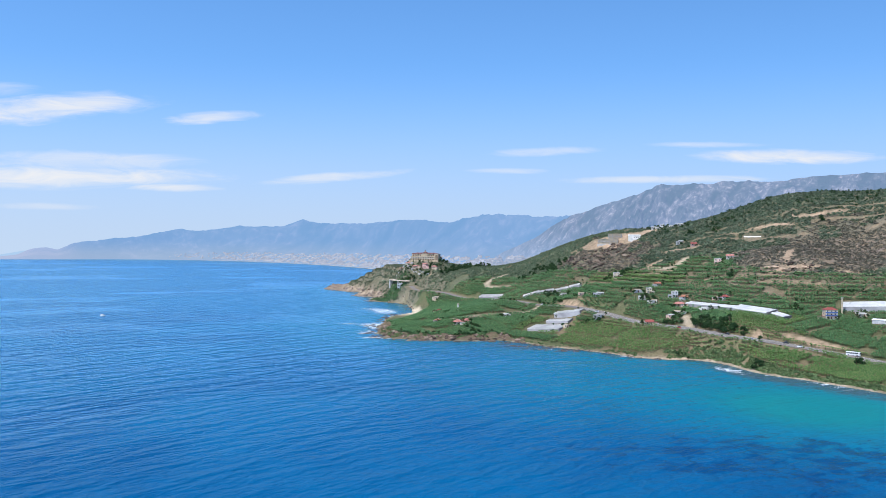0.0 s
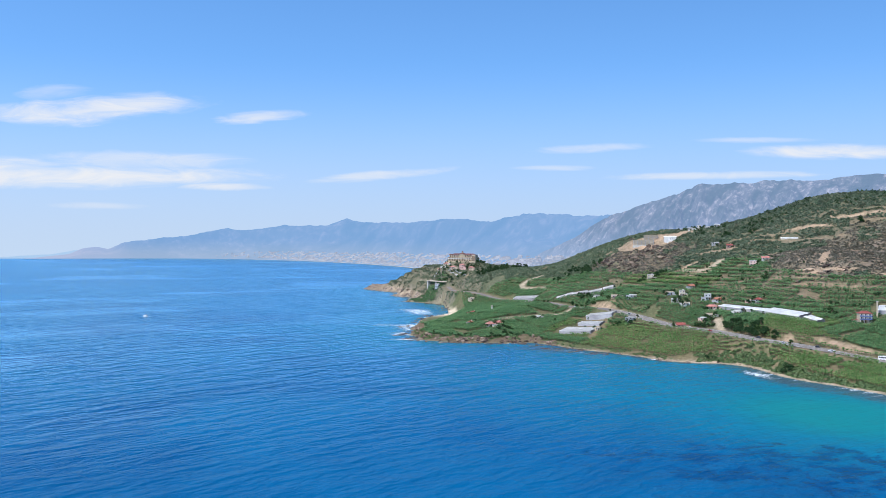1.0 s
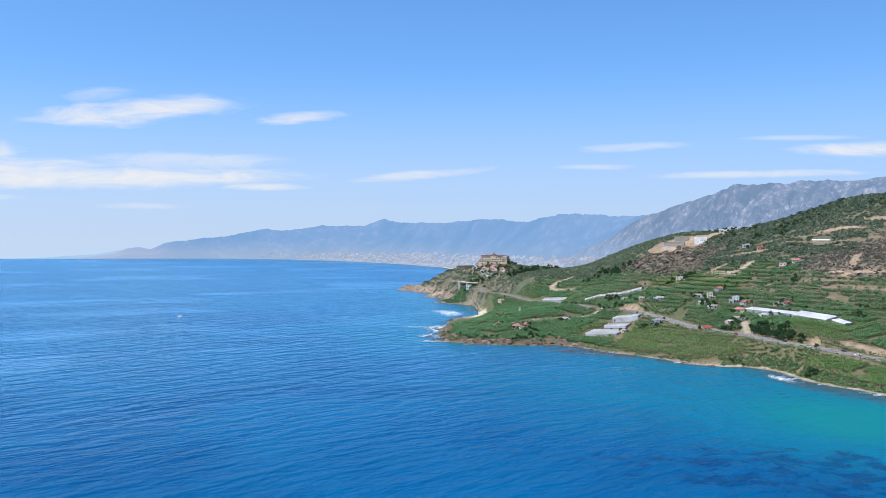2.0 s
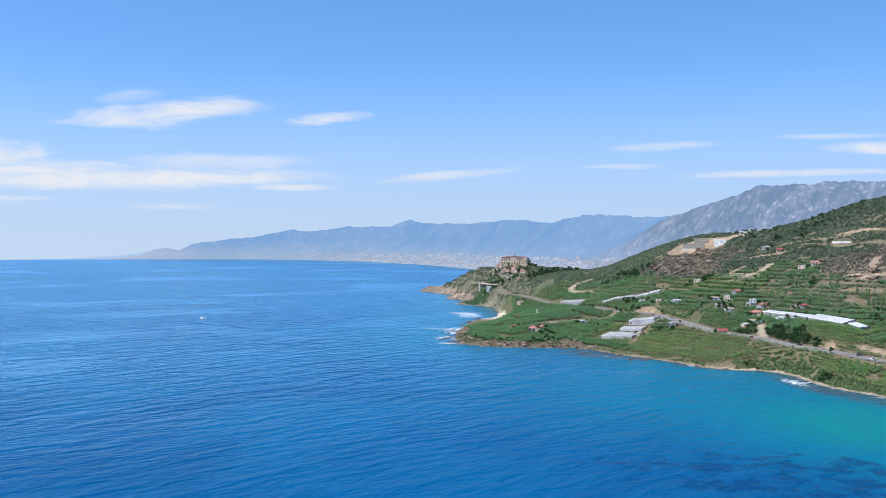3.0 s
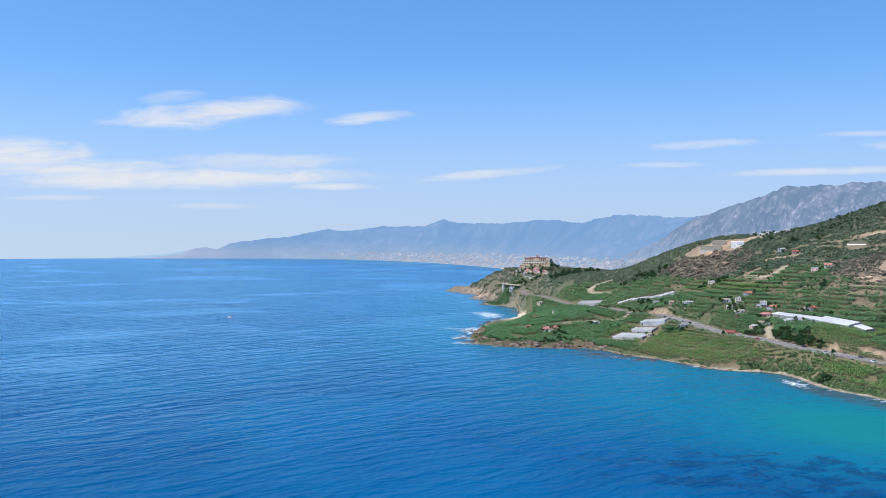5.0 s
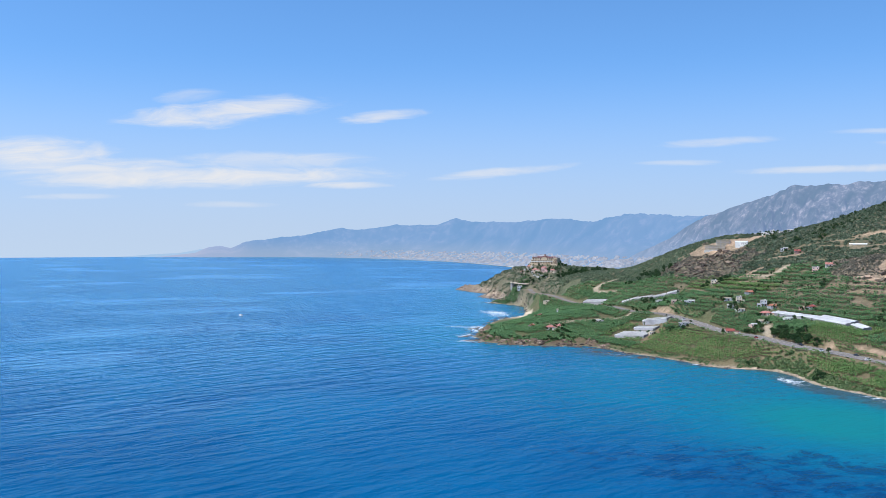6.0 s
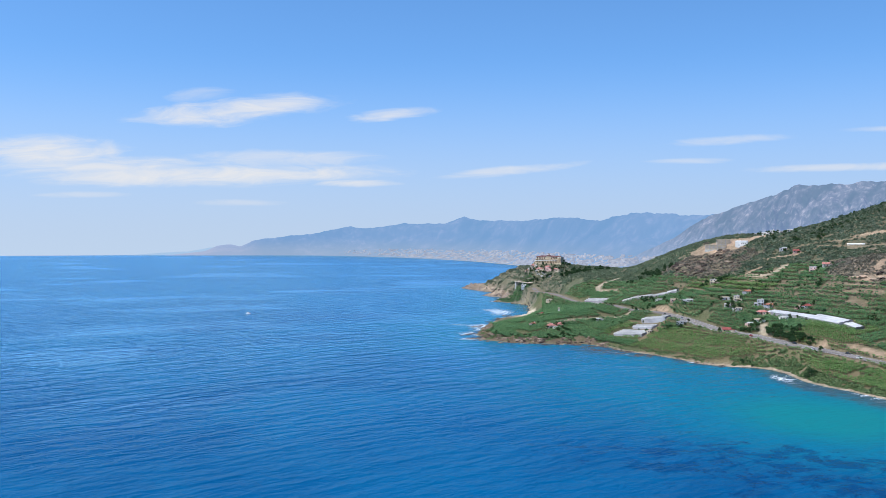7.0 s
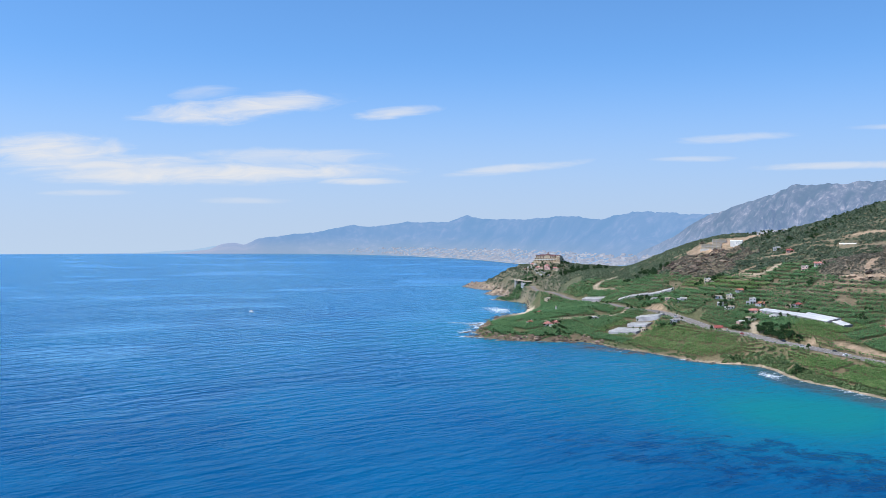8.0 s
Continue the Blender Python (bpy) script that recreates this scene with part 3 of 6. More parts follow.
off = np.maximum(sd, 0)
near = 0.5 * np.exp(-off / 165) + 0.3 * np.exp(-off / 35)
bay = 0.75 * spot(sx, sy, 232, 492, 52, 62) + 0.3 * spot(sx, sy, 140, 600, 90, 100) + 0.2 * spot(sx, sy, -60, 1250, 60, 260)
surf = 0.62 * np.exp(-((off - 2) / 3) ** 2) + 0.25 * np.exp(-((off - 14) / 5) ** 2) * (sy < 1150)
# broken water over shoals: x, y, reach, reach, turn, strength
for cx, cy, rx, ry, t, k in ((247, 625, 11, 38, 8, 0.36), (244, 664, 7, 18, 10, 0.6), (284, 575, 7, 24, 15, 0.5), (110, 812, 20, 9, -35, 0.62), (140, 788, 18, 6, -35, 0.5), (190, 742, 14, 5, -20, 0.6),
                             (-18, 1036, 24, 34, 0, 0.8), (-52, 1050, 12, 10, 0, 0.55), (-22, 896, 26, 9, 0, 0.75), (-30, 950, 20, 24, 0, 0.7), (4, 1225, 22, 60, 0, 0.9),
                             (-24, 1280, 20, 30, 0, 0.5), (-30, 1452, 16, 20, 0, 0.6), (-48, 1600, 18, 30, 0, 0.55), (-70, 1700, 14, 60, 0, 0.5), (60, 860, 50, 5, 0, 0.45)):
    surf = surf + k * spot(sx, sy, cx, cy, rx, ry, t)
weed = 0.95 * spot(sx, sy, 178, 385, 40, 20) + 0.85 * spot(sx, sy, 118, 395, 34, 22) + 0.8 * spot(sx, sy, 232, 345, 60, 26)
colour_layer(sea, "depth", np.c_[np.clip(0.7 * near + bay, 0, 1), np.clip(surf, 0, 1), np.clip(weed * 1.4, 0, 1)])
shoal = 0.7 * np.exp(-off / 9) * (sx > 90) + 0.9 * spot(sx, sy, 112, 812, 26, 16, -35) + 0.7 * spot(sx, sy, 250, 640, 12, 44, 8) + 0.6 * spot(sx, sy, 196, 742, 20, 8, -20) + 0.7 * spot(sx, sy, -14, 950, 12, 70) + 0.6 * spot(sx, sy, 285, 560, 14, 50, 12)
colour_layer(sea, "reef", np.repeat(np.clip(shoal, 0, 1)[:, None], 3, 1))
tagged(sea, "deep blue sea with low swell, turquoise over the shallows", "sea", kind="structure")

# ---- distance: plain, town site and ranges ----
# bearing in degrees, shore, crest, crest height
RANGE = [(-22.6, 4800, 4830, 1), (-20.44, 4794, 4818, 22), (-19.63, 4792, 4815, 54), (-18.91, 4790, 4812, 57), (-18.31, 4786, 4809, 46),
         (-17.38, 4776, 4805, 83), (-13.92, 4740, 4790, 114), (-12.89, 4680, 4785, 132), (-11.5, 4600, 4780, 150), (-10.45, 4530, 4753, 141),
         (-7.99, 4297, 4692, 168), (-5.44, 3990, 4628, 168), (-4.26, 3825, 4600, 202), (-3.19, 3681, 4463, 183), (-0.52, 3250, 4006, 173),
         (0.54, 2980, 3800, 177), (2.66, 2500, 3400, 176), (3.71, 2275, 3200, 166), (4.76, 2137, 3000, 161), (6.15, 2012, 2894, 177),
         (7.35, 1946, 2802, 182), (8.55, 1939, 2710, 176), (10.24, 1929, 2578, 168), (11.24, 1922, 2500, 169), (13.55, 1908, 2468, 173)]
bear = np.arange(-22.8, 15.0, 0.12)
shore, crest, top = [np.interp(bear, [r[0] for r in RANGE], [r[k] for r in RANGE]) for k in (1, 2, 3)]
top = top + np.clip((top - 25) / 60, 0, 1) * (rugged(bear * 80, bear * 20, 90, 3) * 4 + rugged(bear * 80, bear * 10, 30, 7) * 1.6)
FOOT = np.minimum(shore + 0.55 * (crest - shore), crest - 20)
steps = np.array([-0.02, 0, 0.06, 0.2, 0.4, 0.7, 1.0])


def plain_height(r, sh, ft):
    k = np.clip((r - sh) / (ft - sh), 0, 1)
    return np.minimum(np.maximum(95 - 0.0118 * ft, 12), 0.42 * top) * k ** 0.8


rows = []
for k in steps:
    r = shore + k * (FOOT - shore)
    start = np.clip((2600 - shore) / 600, 0, 1) * (95 - 0.026 * shore)
    z = np.maximum(plain_height(r, shore, FOOT), start * (k >= 0)) - 3 * (k < 0)
    rows.append((r, z))
for k in np.linspace(0.05, 1.0, 22):
    r = FOOT + k * (crest - FOOT)
    z0 = rows[len(steps) - 1][1]
    # spurs and foothills step up to the crest
    shift = 0.16 * rugged(bear * 80, k * 120, 210, 4) * np.sin(np.pi * k)
    kk = np.clip(k + shift, 0, 1)
    rise = 0.5 * kk + 0.5 * kk * kk * (3 - 2 * kk) + 0.05 * np.sin(3 * np.pi * kk) * np.sin(np.pi * k)
    rough = rugged(bear * 80, k * 180, 130, 4) * 7 + rugged(bear * 80, k * 180, 52, 6) * 2.5
    z = z0 + (top - z0) * rise + rough * np.sin(np.pi * k) * np.clip((top - 20) / 80, 0, 1)
    rows.append((r, z))
rows.append((crest + 60, top - 30))
fr = np.array([r for r, _ in rows])
fz = np.array([z for _, z in rows])
fa = np.radians(np.tile(bear, (len(rows), 1)))
far_verts = np.c_[(CENTRE[0] + fr * np.sin(fa)).ravel(), (CENTRE[1] + fr * np.cos(fa)).ravel(), fz.ravel()]
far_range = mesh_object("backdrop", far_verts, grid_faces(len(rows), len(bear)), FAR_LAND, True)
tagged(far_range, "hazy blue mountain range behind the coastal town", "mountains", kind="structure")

# faint hills past the headland, on the horizon
b2 = np.arange(-25.0, -18.0, 0.1)
t2 = np.interp(b2, [-25, -23, -21.4, -20.2, -19, -18], [1, 12, 20, 38, 44, 30]) + rugged(b2 * 80, b2 * 20, 70, 5) * 1.5
haze_rows = [np.c_[CENTRE[0] + r * np.sin(np.radians(b2)), CENTRE[1] + r * np.cos(np.radians(b2)), q * t2 - e] for r, q, e in ((4850, 0, 2), (4858, 0.45, 0), (4866, 0.8, 0), (4876, 1, 0), (4890, 0, 2))]
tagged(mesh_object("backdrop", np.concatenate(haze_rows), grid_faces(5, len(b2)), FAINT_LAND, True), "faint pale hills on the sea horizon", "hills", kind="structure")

# crest of the nearer grey mountain
GREY = [(289, 2126, 64), (312, 2097, 78), (364, 2024, 107), (412, 1950, 148), (457, 1878, 169), (504, 1791, 186),
         (525, 1747, 198), (545, 1704, 207), (585, 1632, 206), (634, 1594, 208), (681, 1556, 207), (731, 1510, 210),
         (783, 1457, 214), (824, 1411, 215)]
gt = np.linspace(0, 1, 420)
gk = np.linspace(0, 1, len(GREY))
cxs, cys, czs = [np.interp(gt, gk, [g[k] for g in GREY]) for k in range(3)]
czs = czs + rugged(gt * 900, gt * 300, 60, 2) * 3 * np.clip(gt * 4, 0, 1)
rows = []
for k in np.linspace(0, 1, 64):
    drop = (1 - k) ** 0.85
    out = 420 * (1 - k) * np.clip(gt * 2.2 + 0.12, 0, 1)
    z = 20 + (czs - 20) * (1 - drop) + (np.abs(rugged(gt * 900 + out * 0.15, out * 0.45 + gt * 60, 85, 3)) * 30 - 12 + np.abs(rugged(gt * 900 - out * 0.1, out * 0.5, 34, 5)) * 13 - 5 + rugged(gt * 900, out * 0.8, 13, 8) * 3) * np.sin(np.pi * k) ** 0.7 * np.clip((czs - 60) / 100, 0, 1)
    rows.append(np.c_[cxs - 0.35 * out, cys - 0.94 * out * 0.8, z])
rows.append(np.c_[cxs + 30, cys + 90, czs - 60])
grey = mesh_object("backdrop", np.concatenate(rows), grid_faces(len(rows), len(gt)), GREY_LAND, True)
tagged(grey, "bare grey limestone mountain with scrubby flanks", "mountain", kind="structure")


# ---- where things stand ----
# x, y, turn, width, depth, storeys
LOW_HOUSES = {
    "red_hip": [(373, 748, -8, 13, 8, 3), (315, 834, -25, 7.5, 7, 1), (68, 922, -10, 10, 8, 1), (59, 1040, -5, 9, 7, 1), (49, 938, 0, 6, 5, 1), (276, 850, -35, 12, 6, 1)],
    "red_gable": [(234, 812, -15, 9, 7, 1), (287, 866, -20, 7, 6, 1), (366, 946, -20, 9, 6, 1), (357, 1029, -15, 8, 6, 1), (276, 915, 10, 7, 5, 1), (77, 927, -30, 6, 6, 1)],
    "flat": [(400, 746, -10, 9, 7, 1), (281, 878, -15, 8, 7, 2), (267, 827, -30, 9, 7, 1), (258, 821, -30, 6, 5, 1), (200, 857, -8, 8, 6, 1), (168, 861, -30, 5, 4, 1),
             (121, 943, 0, 7, 5, 1), (195, 994, -5, 7, 6, 1), (205, 949, -10, 11, 6, 1), (217, 922, -10, 9, 6, 1), (256, 998, -15, 9, 7, 2), (251, 905, -15, 8, 6, 1)],
    "flat_upper": [(261, 897, -10, 7, 6, 2), (250, 886, -20, 8, 6, 1), (258, 873, -20, 8, 6, 1), (352, 944, -25, 9, 7, 2), (350, 1053, -15, 7, 6, 1), (72, 1227, 0, 8, 6, 1),
                   (31, 1443, -20, 10, 7, 2), (288, 815, -60, 8, 4, 1), (309, 838, -25, 6, 4, 1)],
    "ridge": [(353, 1163, -25, 7, 7, 1), (361, 1152, -25, 6, 7, 2), (369, 1140, -25, 6, 7, 1), (377, 1129, -25, 8, 7, 1), (345, 1172, -25, 6, 6, 1)],
}
# middle x, middle y, turn of the long side, length, number of spans, span width, eave height
GREENHOUSES = [(297, 822, -65, 58, 2, 4.6, 2.2), (318, 777, -65, 40, 3, 5.2, 2.6), (331, 752, -65, 14, 2, 5.0, 2.2), (424, 756, -30, 62, 3, 6.5, 2.6),
               (152, 874, -42, 36, 4, 4.6, 1.3), (166, 884, -42, 26, 2, 5.0, 1.6), (178, 893, -42, 30, 2, 5.5, 2.2), (136, 1112, -22, 40, 3, 6.0, 1.2),
               (166, 1034, -15, 20, 2, 4.2, 1.7), (182, 1026, -15, 18, 2, 4.2, 1.7), (198, 1018, -15, 16, 2, 4.2, 1.7), (213, 1014, -15, 14, 2, 4.2, 2.0)]
CLEAR = [(x, y, 0.55 * max(w, d) + 1.5) for rows in LOW_HOUSES.values() for x, y, _, w, d, _ in rows]
for x, y, t, long, n, w, _ in GREENHOUSES:
    for k in np.linspace(-0.4, 0.4, 5):
        CLEAR.append((x + k * long * math.cos(radians(t)), y + k * long * math.sin(radians(t)), n * w * 0.55 + 2))
CLEAR += [(292, 1148, 22), (318, 1150, 14), (74, 1462, 26), (414, 996, 11), (406, 722, 9), (79, 1020, 3), (-352, 1160, 5)]
# groups of trees: middle, reach, reach, turn, number, size
NEAR_STANDS = [(276, 755, 8, 34, 16, 44, 1.1), (258, 806, 8, 8, 0, 8, 0.85), (190, 853, 9, 5, -20, 9, 0.75), (181, 966, 5, 15, 10, 7, 0.85), (201, 909, 3, 5, 0, 3, 0.8),
               (350, 772, 12, 6, -30, 10, 0.8), (267, 653, 4, 4, 0, 10, 1.05), (221, 842, 6, 4, -30, 7, 0.7), (250, 769, 3, 2, 0, 3, 0.95), (268, 724, 2, 2, 0, 3, 0.95), (286, 692, 2, 2, 0, 3, 0.95), (331, 628, 3, 8, 0, 7, 0.85), (233, 724, 7, 2.5, -30, 7, 0.5), (255, 812, 7, 6, 0, 6, 0.8), (388, 778, 26, 4, -25, 14, 0.6), (394, 740, 6, 4, 0, 4, 0.7), (254, 880, 9, 5, 0, 7, 0.75)]
FAR_STANDS = [(264, 1002, 12, 9, 0, 15, 1.0), (245, 996, 6, 6, 0, 6, 0.8), (161, 950, 4, 4, 0, 4, 0.85), (181, 1000, 8, 7, 0, 9, 0.95), (420, 792, 22, 3, -22, 13, 0.65), (365, 1067, 7, 3, 0, 6, 0.9), (388, 1045, 6, 4, 0, 6, 0.85), (495, 994, 4, 3, 0, 4, 0.9), (338, 877, 4, 3, 0, 5, 1.15), (214, 1118, 18, 24, 0, 18, 1.0), (128, 1385, 40, 30, 0, 75, 1.05), (58, 1436, 30, 16, -35, 26, 0.95), (60, 1446, 26, 8, -35, 26, 0.6), (40, 1470, 10, 22, 20, 14, 0.7), (52, 1480, 7, 8, 0, 10, 0.8), (100, 1446, 8, 8, 0, 14, 0.85), (80, 1438, 24, 5, -28, 26, 0.65),
              (440, 1085, 60, 30, 10, 60, 0.48), (350, 1110, 34, 22, 0, 30, 0.6), (190, 1160, 26, 14, -30, 14, 0.9), (88, 888, 12, 4, 0, 9, 0.6), (40, 884, 8, 3, 0, 4, 0.7), (70, 876, 14, 4, 0, 9, 0.6), (20, 892, 12, 4, -20, 7, 0.55), (84, 906, 8, 6, 0, 8, 0.8), (540, 1040, 50, 40, 0, 90, 0.5), (590, 1080, 60, 30, 0, 90, 0.45), (470, 1110, 60, 26, 0, 60, 0.45), (420, 1060, 40, 14, -20, 26, 0.6), (230, 930, 110, 110, 0, 90, 0.5), (330, 830, 70, 60, 0, 34, 0.5), (110, 1010, 60, 70, 0, 26, 0.45), (330, 960, 60, 60, 0, 40, 0.5)]
STANDS = NEAR_STANDS + FAR_STANDS


# ---- planting ----
def leaf_material(name, dark, light, tip, gloss=0.7):
    m, n, l, b = material(name, gloss, 0.15)
    geo = n.new("ShaderNodeNewGeometry")
    c = ramp(n, l, geo.outputs["Random Per Island"], [(0.0, dark), (0.55, light), (0.9, tip)])
    patch = noise_tex(n, l, 0.03, 3, 0.6, "World")
    c = mix(n, l, 1.0, c, ramp(n, l, patch, [(0.3, (0.8, 0.86, 0.82)), (0.7, (1.18, 1.12, 1.12))]), "MULTIPLY")
    l.new(c, b.inputs["Base Color"])
    thin = n.new("ShaderNodeBsdfTranslucent")
    l.new(c, thin.inputs["Color"])
    both = n.new("ShaderNodeMixShader")
    both.inputs[0].default_value = 0.22
    l.new(b.outputs[0], both.inputs[1])
    l.new(thin.outputs[0], both.inputs[2])
    l.new(both.outputs[0], n["Material Output"].inputs["Surface"])
    return m


BANANA = leaf_material("banana_leaf", (0.052, 0.135, 0.06), (0.093, 0.207, 0.08), (0.165, 0.265, 0.115))
BANANA_PALE = leaf_material("banana_leaf_young", (0.066, 0.155, 0.045), (0.12, 0.23, 0.067), (0.215, 0.28, 0.115))
SCRUB = leaf_material("scrub_leaf", (0.058, 0.094, 0.058), (0.104, 0.148, 0.09), (0.185, 0.2, 0.14), 0.7)
DRY_SCRUB = leaf_material("dry_scrub_leaf", (0.09, 0.087, 0.066), (0.15, 0.142, 0.108), (0.24, 0.205, 0.165), 0.8)
TREE_LEAF = leaf_material("tree_leaf", (0.018, 0.044, 0.018), (0.032, 0.074, 0.025), (0.062, 0.11, 0.04), 0.6)
CAPE_LEAF = leaf_material("cape_scrub_leaf", (0.075, 0.1, 0.066), (0.125, 0.152, 0.096), (0.2, 0.21, 0.145), 0.8)
# scrub green made paler and greyer to paint in the haze of distance
HAZED_BUSH = leaf_material("hazed_bush_leaf", (0.075, 0.112, 0.068), (0.125, 0.172, 0.1), (0.2, 0.228, 0.148), 0.8)
HEDGE = leaf_material("coastal_shrub_leaf", (0.075, 0.13, 0.052), (0.125, 0.195, 0.08), (0.2, 0.25, 0.12), 0.6)
BARK = painted("bark", (0.16, 0.11, 0.075), 0.95, 0.25, 3)


def banana_shape(rng):
    """Pseudostem and arching leaves, each leaf two bent quads."""
    v, f = [], []
    for k in range(3):
        a = k * 2.094
        v += [(0.16 * math.cos(a), 0.16 * math.sin(a), 0), (0.12 * math.cos(a), 0.12 * math.sin(a), 1.9)]
    f += [(0, 2, 3, 1), (2, 4, 5, 3), (4, 0, 1, 5)]
    turn = rng.uniform(0, 6.28)
    for k in range(7):
        a = turn + k * 0.9 + rng.uniform(-0.25, 0.25)
        reach, rise, droop, w = rng.uniform(1.5, 2.1), rng.uniform(0.7, 1.5), rng.uniform(0.2, 1.0), rng.uniform(0.36, 0.5)
        c, s = math.cos(a), math.sin(a)
        o = len(v)
        for r, z, half in ((0.05, 1.8, 0.08), (reach * 0.55, 1.9 + rise, w), (reach, 1.9 + rise - droop, w * 0.35)):
            v += [(r * c - half * s, r * s + half * c, z), (r * c + half * s, r * s - half * c, z)]
        f += [(o, o + 1, o + 3, o + 2), (o + 2, o + 3, o + 5, o + 4)]
    return np.array(v), np.array(f)


def bush_shape(rng, leaves=16, size=0.62):
    """A loose dome, one metre in radius, of leaf clumps turned every way."""
    v, f = [], []
    for _ in range(leaves):
        d = rng.normal(size=3)
        d[2] = abs(d[2]) * 0.9 + 0.15
        d /= np.linalg.norm(d)
        p = d * rng.uniform(0.55, 1.0) * (1, 1, 0.8)
        nrm = d + rng.normal(size=3) * 0.5
        nrm /= np.linalg.norm(nrm)
        a = np.cross(nrm, rng.normal(size=3))
        a /= np.linalg.norm(a)
        b = np.cross(nrm, a)
        s = size * rng.uniform(0.6, 1.1)
        o = len(v)
        v += [p + a * s - nrm * 0.12, p + b * s * 0.8, p - a * s - nrm * 0.12, p - b * s * 0.8]
        f += [(o, o + 1, o + 2, o + 3)]
    return np.array(v), np.array(f)


def scatter(name, shapes, x, y, z, size, mat, rng, tall=1.0, label="", category=""):
    """Many small plants joined into one mesh."""
    vs, fs, base = [], [], 0
    pick = rng.integers(0, len(shapes), len(x))
    spin = rng.uniform(0, 6.28, len(x))
    for k, (sv, sf) in enumerate(shapes):
        i = np.where(pick == k)[0]
        if not len(i):
            continue
        c, s, g = np.cos(spin[i])[:, None], np.sin(spin[i])[:, None], size[i][:, None]
        px = x[i][:, None] + g * (sv[:, 0] * c - sv[:, 1] * s)
        py = y[i][:, None] + g * (sv[:, 0] * s + sv[:, 1] * c)
        pz = z[i][:, None] + g * sv[:, 2] * tall
        vs.append(np.stack([px, py, pz], -1).reshape(-1, 3))
        fs.append((sf[None] + base + np.arange(len(i))[:, None, None] * len(sv)).reshape(-1, 4))
        base += len(i) * len(sv)
    v, f = np.concatenate(vs), np.concatenate(fs)
    me = bpy.data.meshes.new(name)
    me.vertices.add(len(v))
    me.vertices.foreach_set("co", v.astype(np.float32).ravel())
    me.loops.add(f.size)
    me.loops.foreach_set("vertex_index", f.astype(np.int32).ravel())
    me.polygons.add(len(f))
    me.polygons.foreach_set("loop_start", np.arange(0, f.size, 4, dtype=np.int32))
    me.materials.append(mat)
    me.update(calc_edges=True)
    return tagged(new(name, me), label, category, kind="stuff")


rng = np.random.default_rng(7)
banana_shapes = [banana_shape(rng) for _ in range(5)]
bush_shapes = [bush_shape(rng) for _ in range(6)]
full_shapes = [bush_shape(rng, 34, 0.42) for _ in range(5)]
tuft_shapes = [bush_shape(rng, 9, 0.75) for _ in range(6)]


def open_ground(x, y, margin=0.0):
    ok = from_line(x, y, ROAD) > 12.5 + margin
    for line in DIRT_TRACKS:
        ok &= from_line(x, y, line) > 5 + margin
    for line in BANKS:
        ok &= from_line(x, y, line) > 2.2 + margin
    for cx, cy, r in CLEAR:
        ok &= np.hypot(x - cx, y - cy) > r + margin
    for cx, cy, rx, ry, t in BARE:
        ok &= spot(x, y, cx, cy, rx, ry, t) < 0.42
    return ok


U, V = np.array((-0.54, 0.84)), np.array((0.84, 0.54))
hedgerows = []
for iu in range(4, 24):
    for iv in range(8, 28):
        u0, v0 = iu * 62 + 11 * math.sin(iv * 2.1), iv * 37 + 7 * math.sin(iu * 1.7)
        centre = U * (u0 + 31) + V * (v0 + 18)
        d = float(offshore(centre[0:1], centre[1:2])[0])
        if d < -30 or not inside(centre[0:1], centre[1:2], [(700, 760), *FIELDS[:-2]])[0] and d < 0:
            continue
        near_shore = d < 75 and centre[0] > 150
        lush = centre[0] > 246 and centre[1] < 700
        gap = (2.2 if lush else 2.9 if near_shore else 2.05) + (0.3 if centre[1] > 1000 else 0)
        a = radians(random.choice((-28, -12, 0, 8, 20, 62)) * (0.2 if near_shore else 1))
        n = int(84 / gap)
        p, q = np.meshgrid((np.arange(n) - n / 2) * gap, (np.arange(int(84 / 2.1)) - 20) * 2.1)
        p, q = p.ravel() + rng.normal(0, 0.25, p.size), q.ravel() + rng.normal(0, 0.45, p.size)
        du, dv = q * math.cos(a) - p * math.sin(a), q * math.sin(a) + p * math.cos(a)
        margin = random.choice((0.9, 1.0, 1.3, 2.0))
        ok = (np.abs(du) < 30.8 - margin) & (np.abs(dv) < 18.5 - margin)
        if random.random() < 0.3:
            run = np.arange(-30, 30, 1.5) + rng.normal(0, 0.4, 40)
            keep = run[rng.random(40) < 0.8]
            hedgerows.append(centre + keep[:, None] * U + (18.4 + rng.normal(0, 0.5, len(keep)))[:, None] * V)
        x, y = centre[0] + U[0] * du + V[0] * dv, centre[1] + U[1] * du + V[1] * dv
        x, y = x[ok], y[ok]
        off = offshore(x, y)
        shy = np.where(x > 215, 15, 11)
        shy = np.where((x < 60) & (y > 1050) & (y < 1300), 26, shy)
        ok = (off > shy) & inside(x, y, FIELDS) & open_ground(x, y) & (rugged(x, y, 34, iu + iv) > (-1.1 if near_shore else -1.15))
        ok &= (x / (y + 60) < 0.62) & ((riser(x, y) < 0.5) | (ground(x, y) < 33) | (rng.random(len(x)) < 0.2))
        x, y = x[ok], y[ok]
        if len(x) < 12:
            continue
        young = near_shore or random.random() < 0.03
        scatter("banana_field", banana_shapes, x, y, surface(x, y) - 0.05, rng.uniform(0.68, 1.02, len(x)), BANANA_PALE if young else BANANA, rng,
                label="yellowish green banana plants in open rows on brown soil" if young else "dense green banana plants in rows on a terrace", category="plantation")
x, y = np.concatenate(hedgerows).T
ok = (offshore(x, y) > 18) & inside(x, y, FIELDS) & open_ground(x, y) & (x / (y + 60) < 0.62)
x, y = x[ok], y[ok]
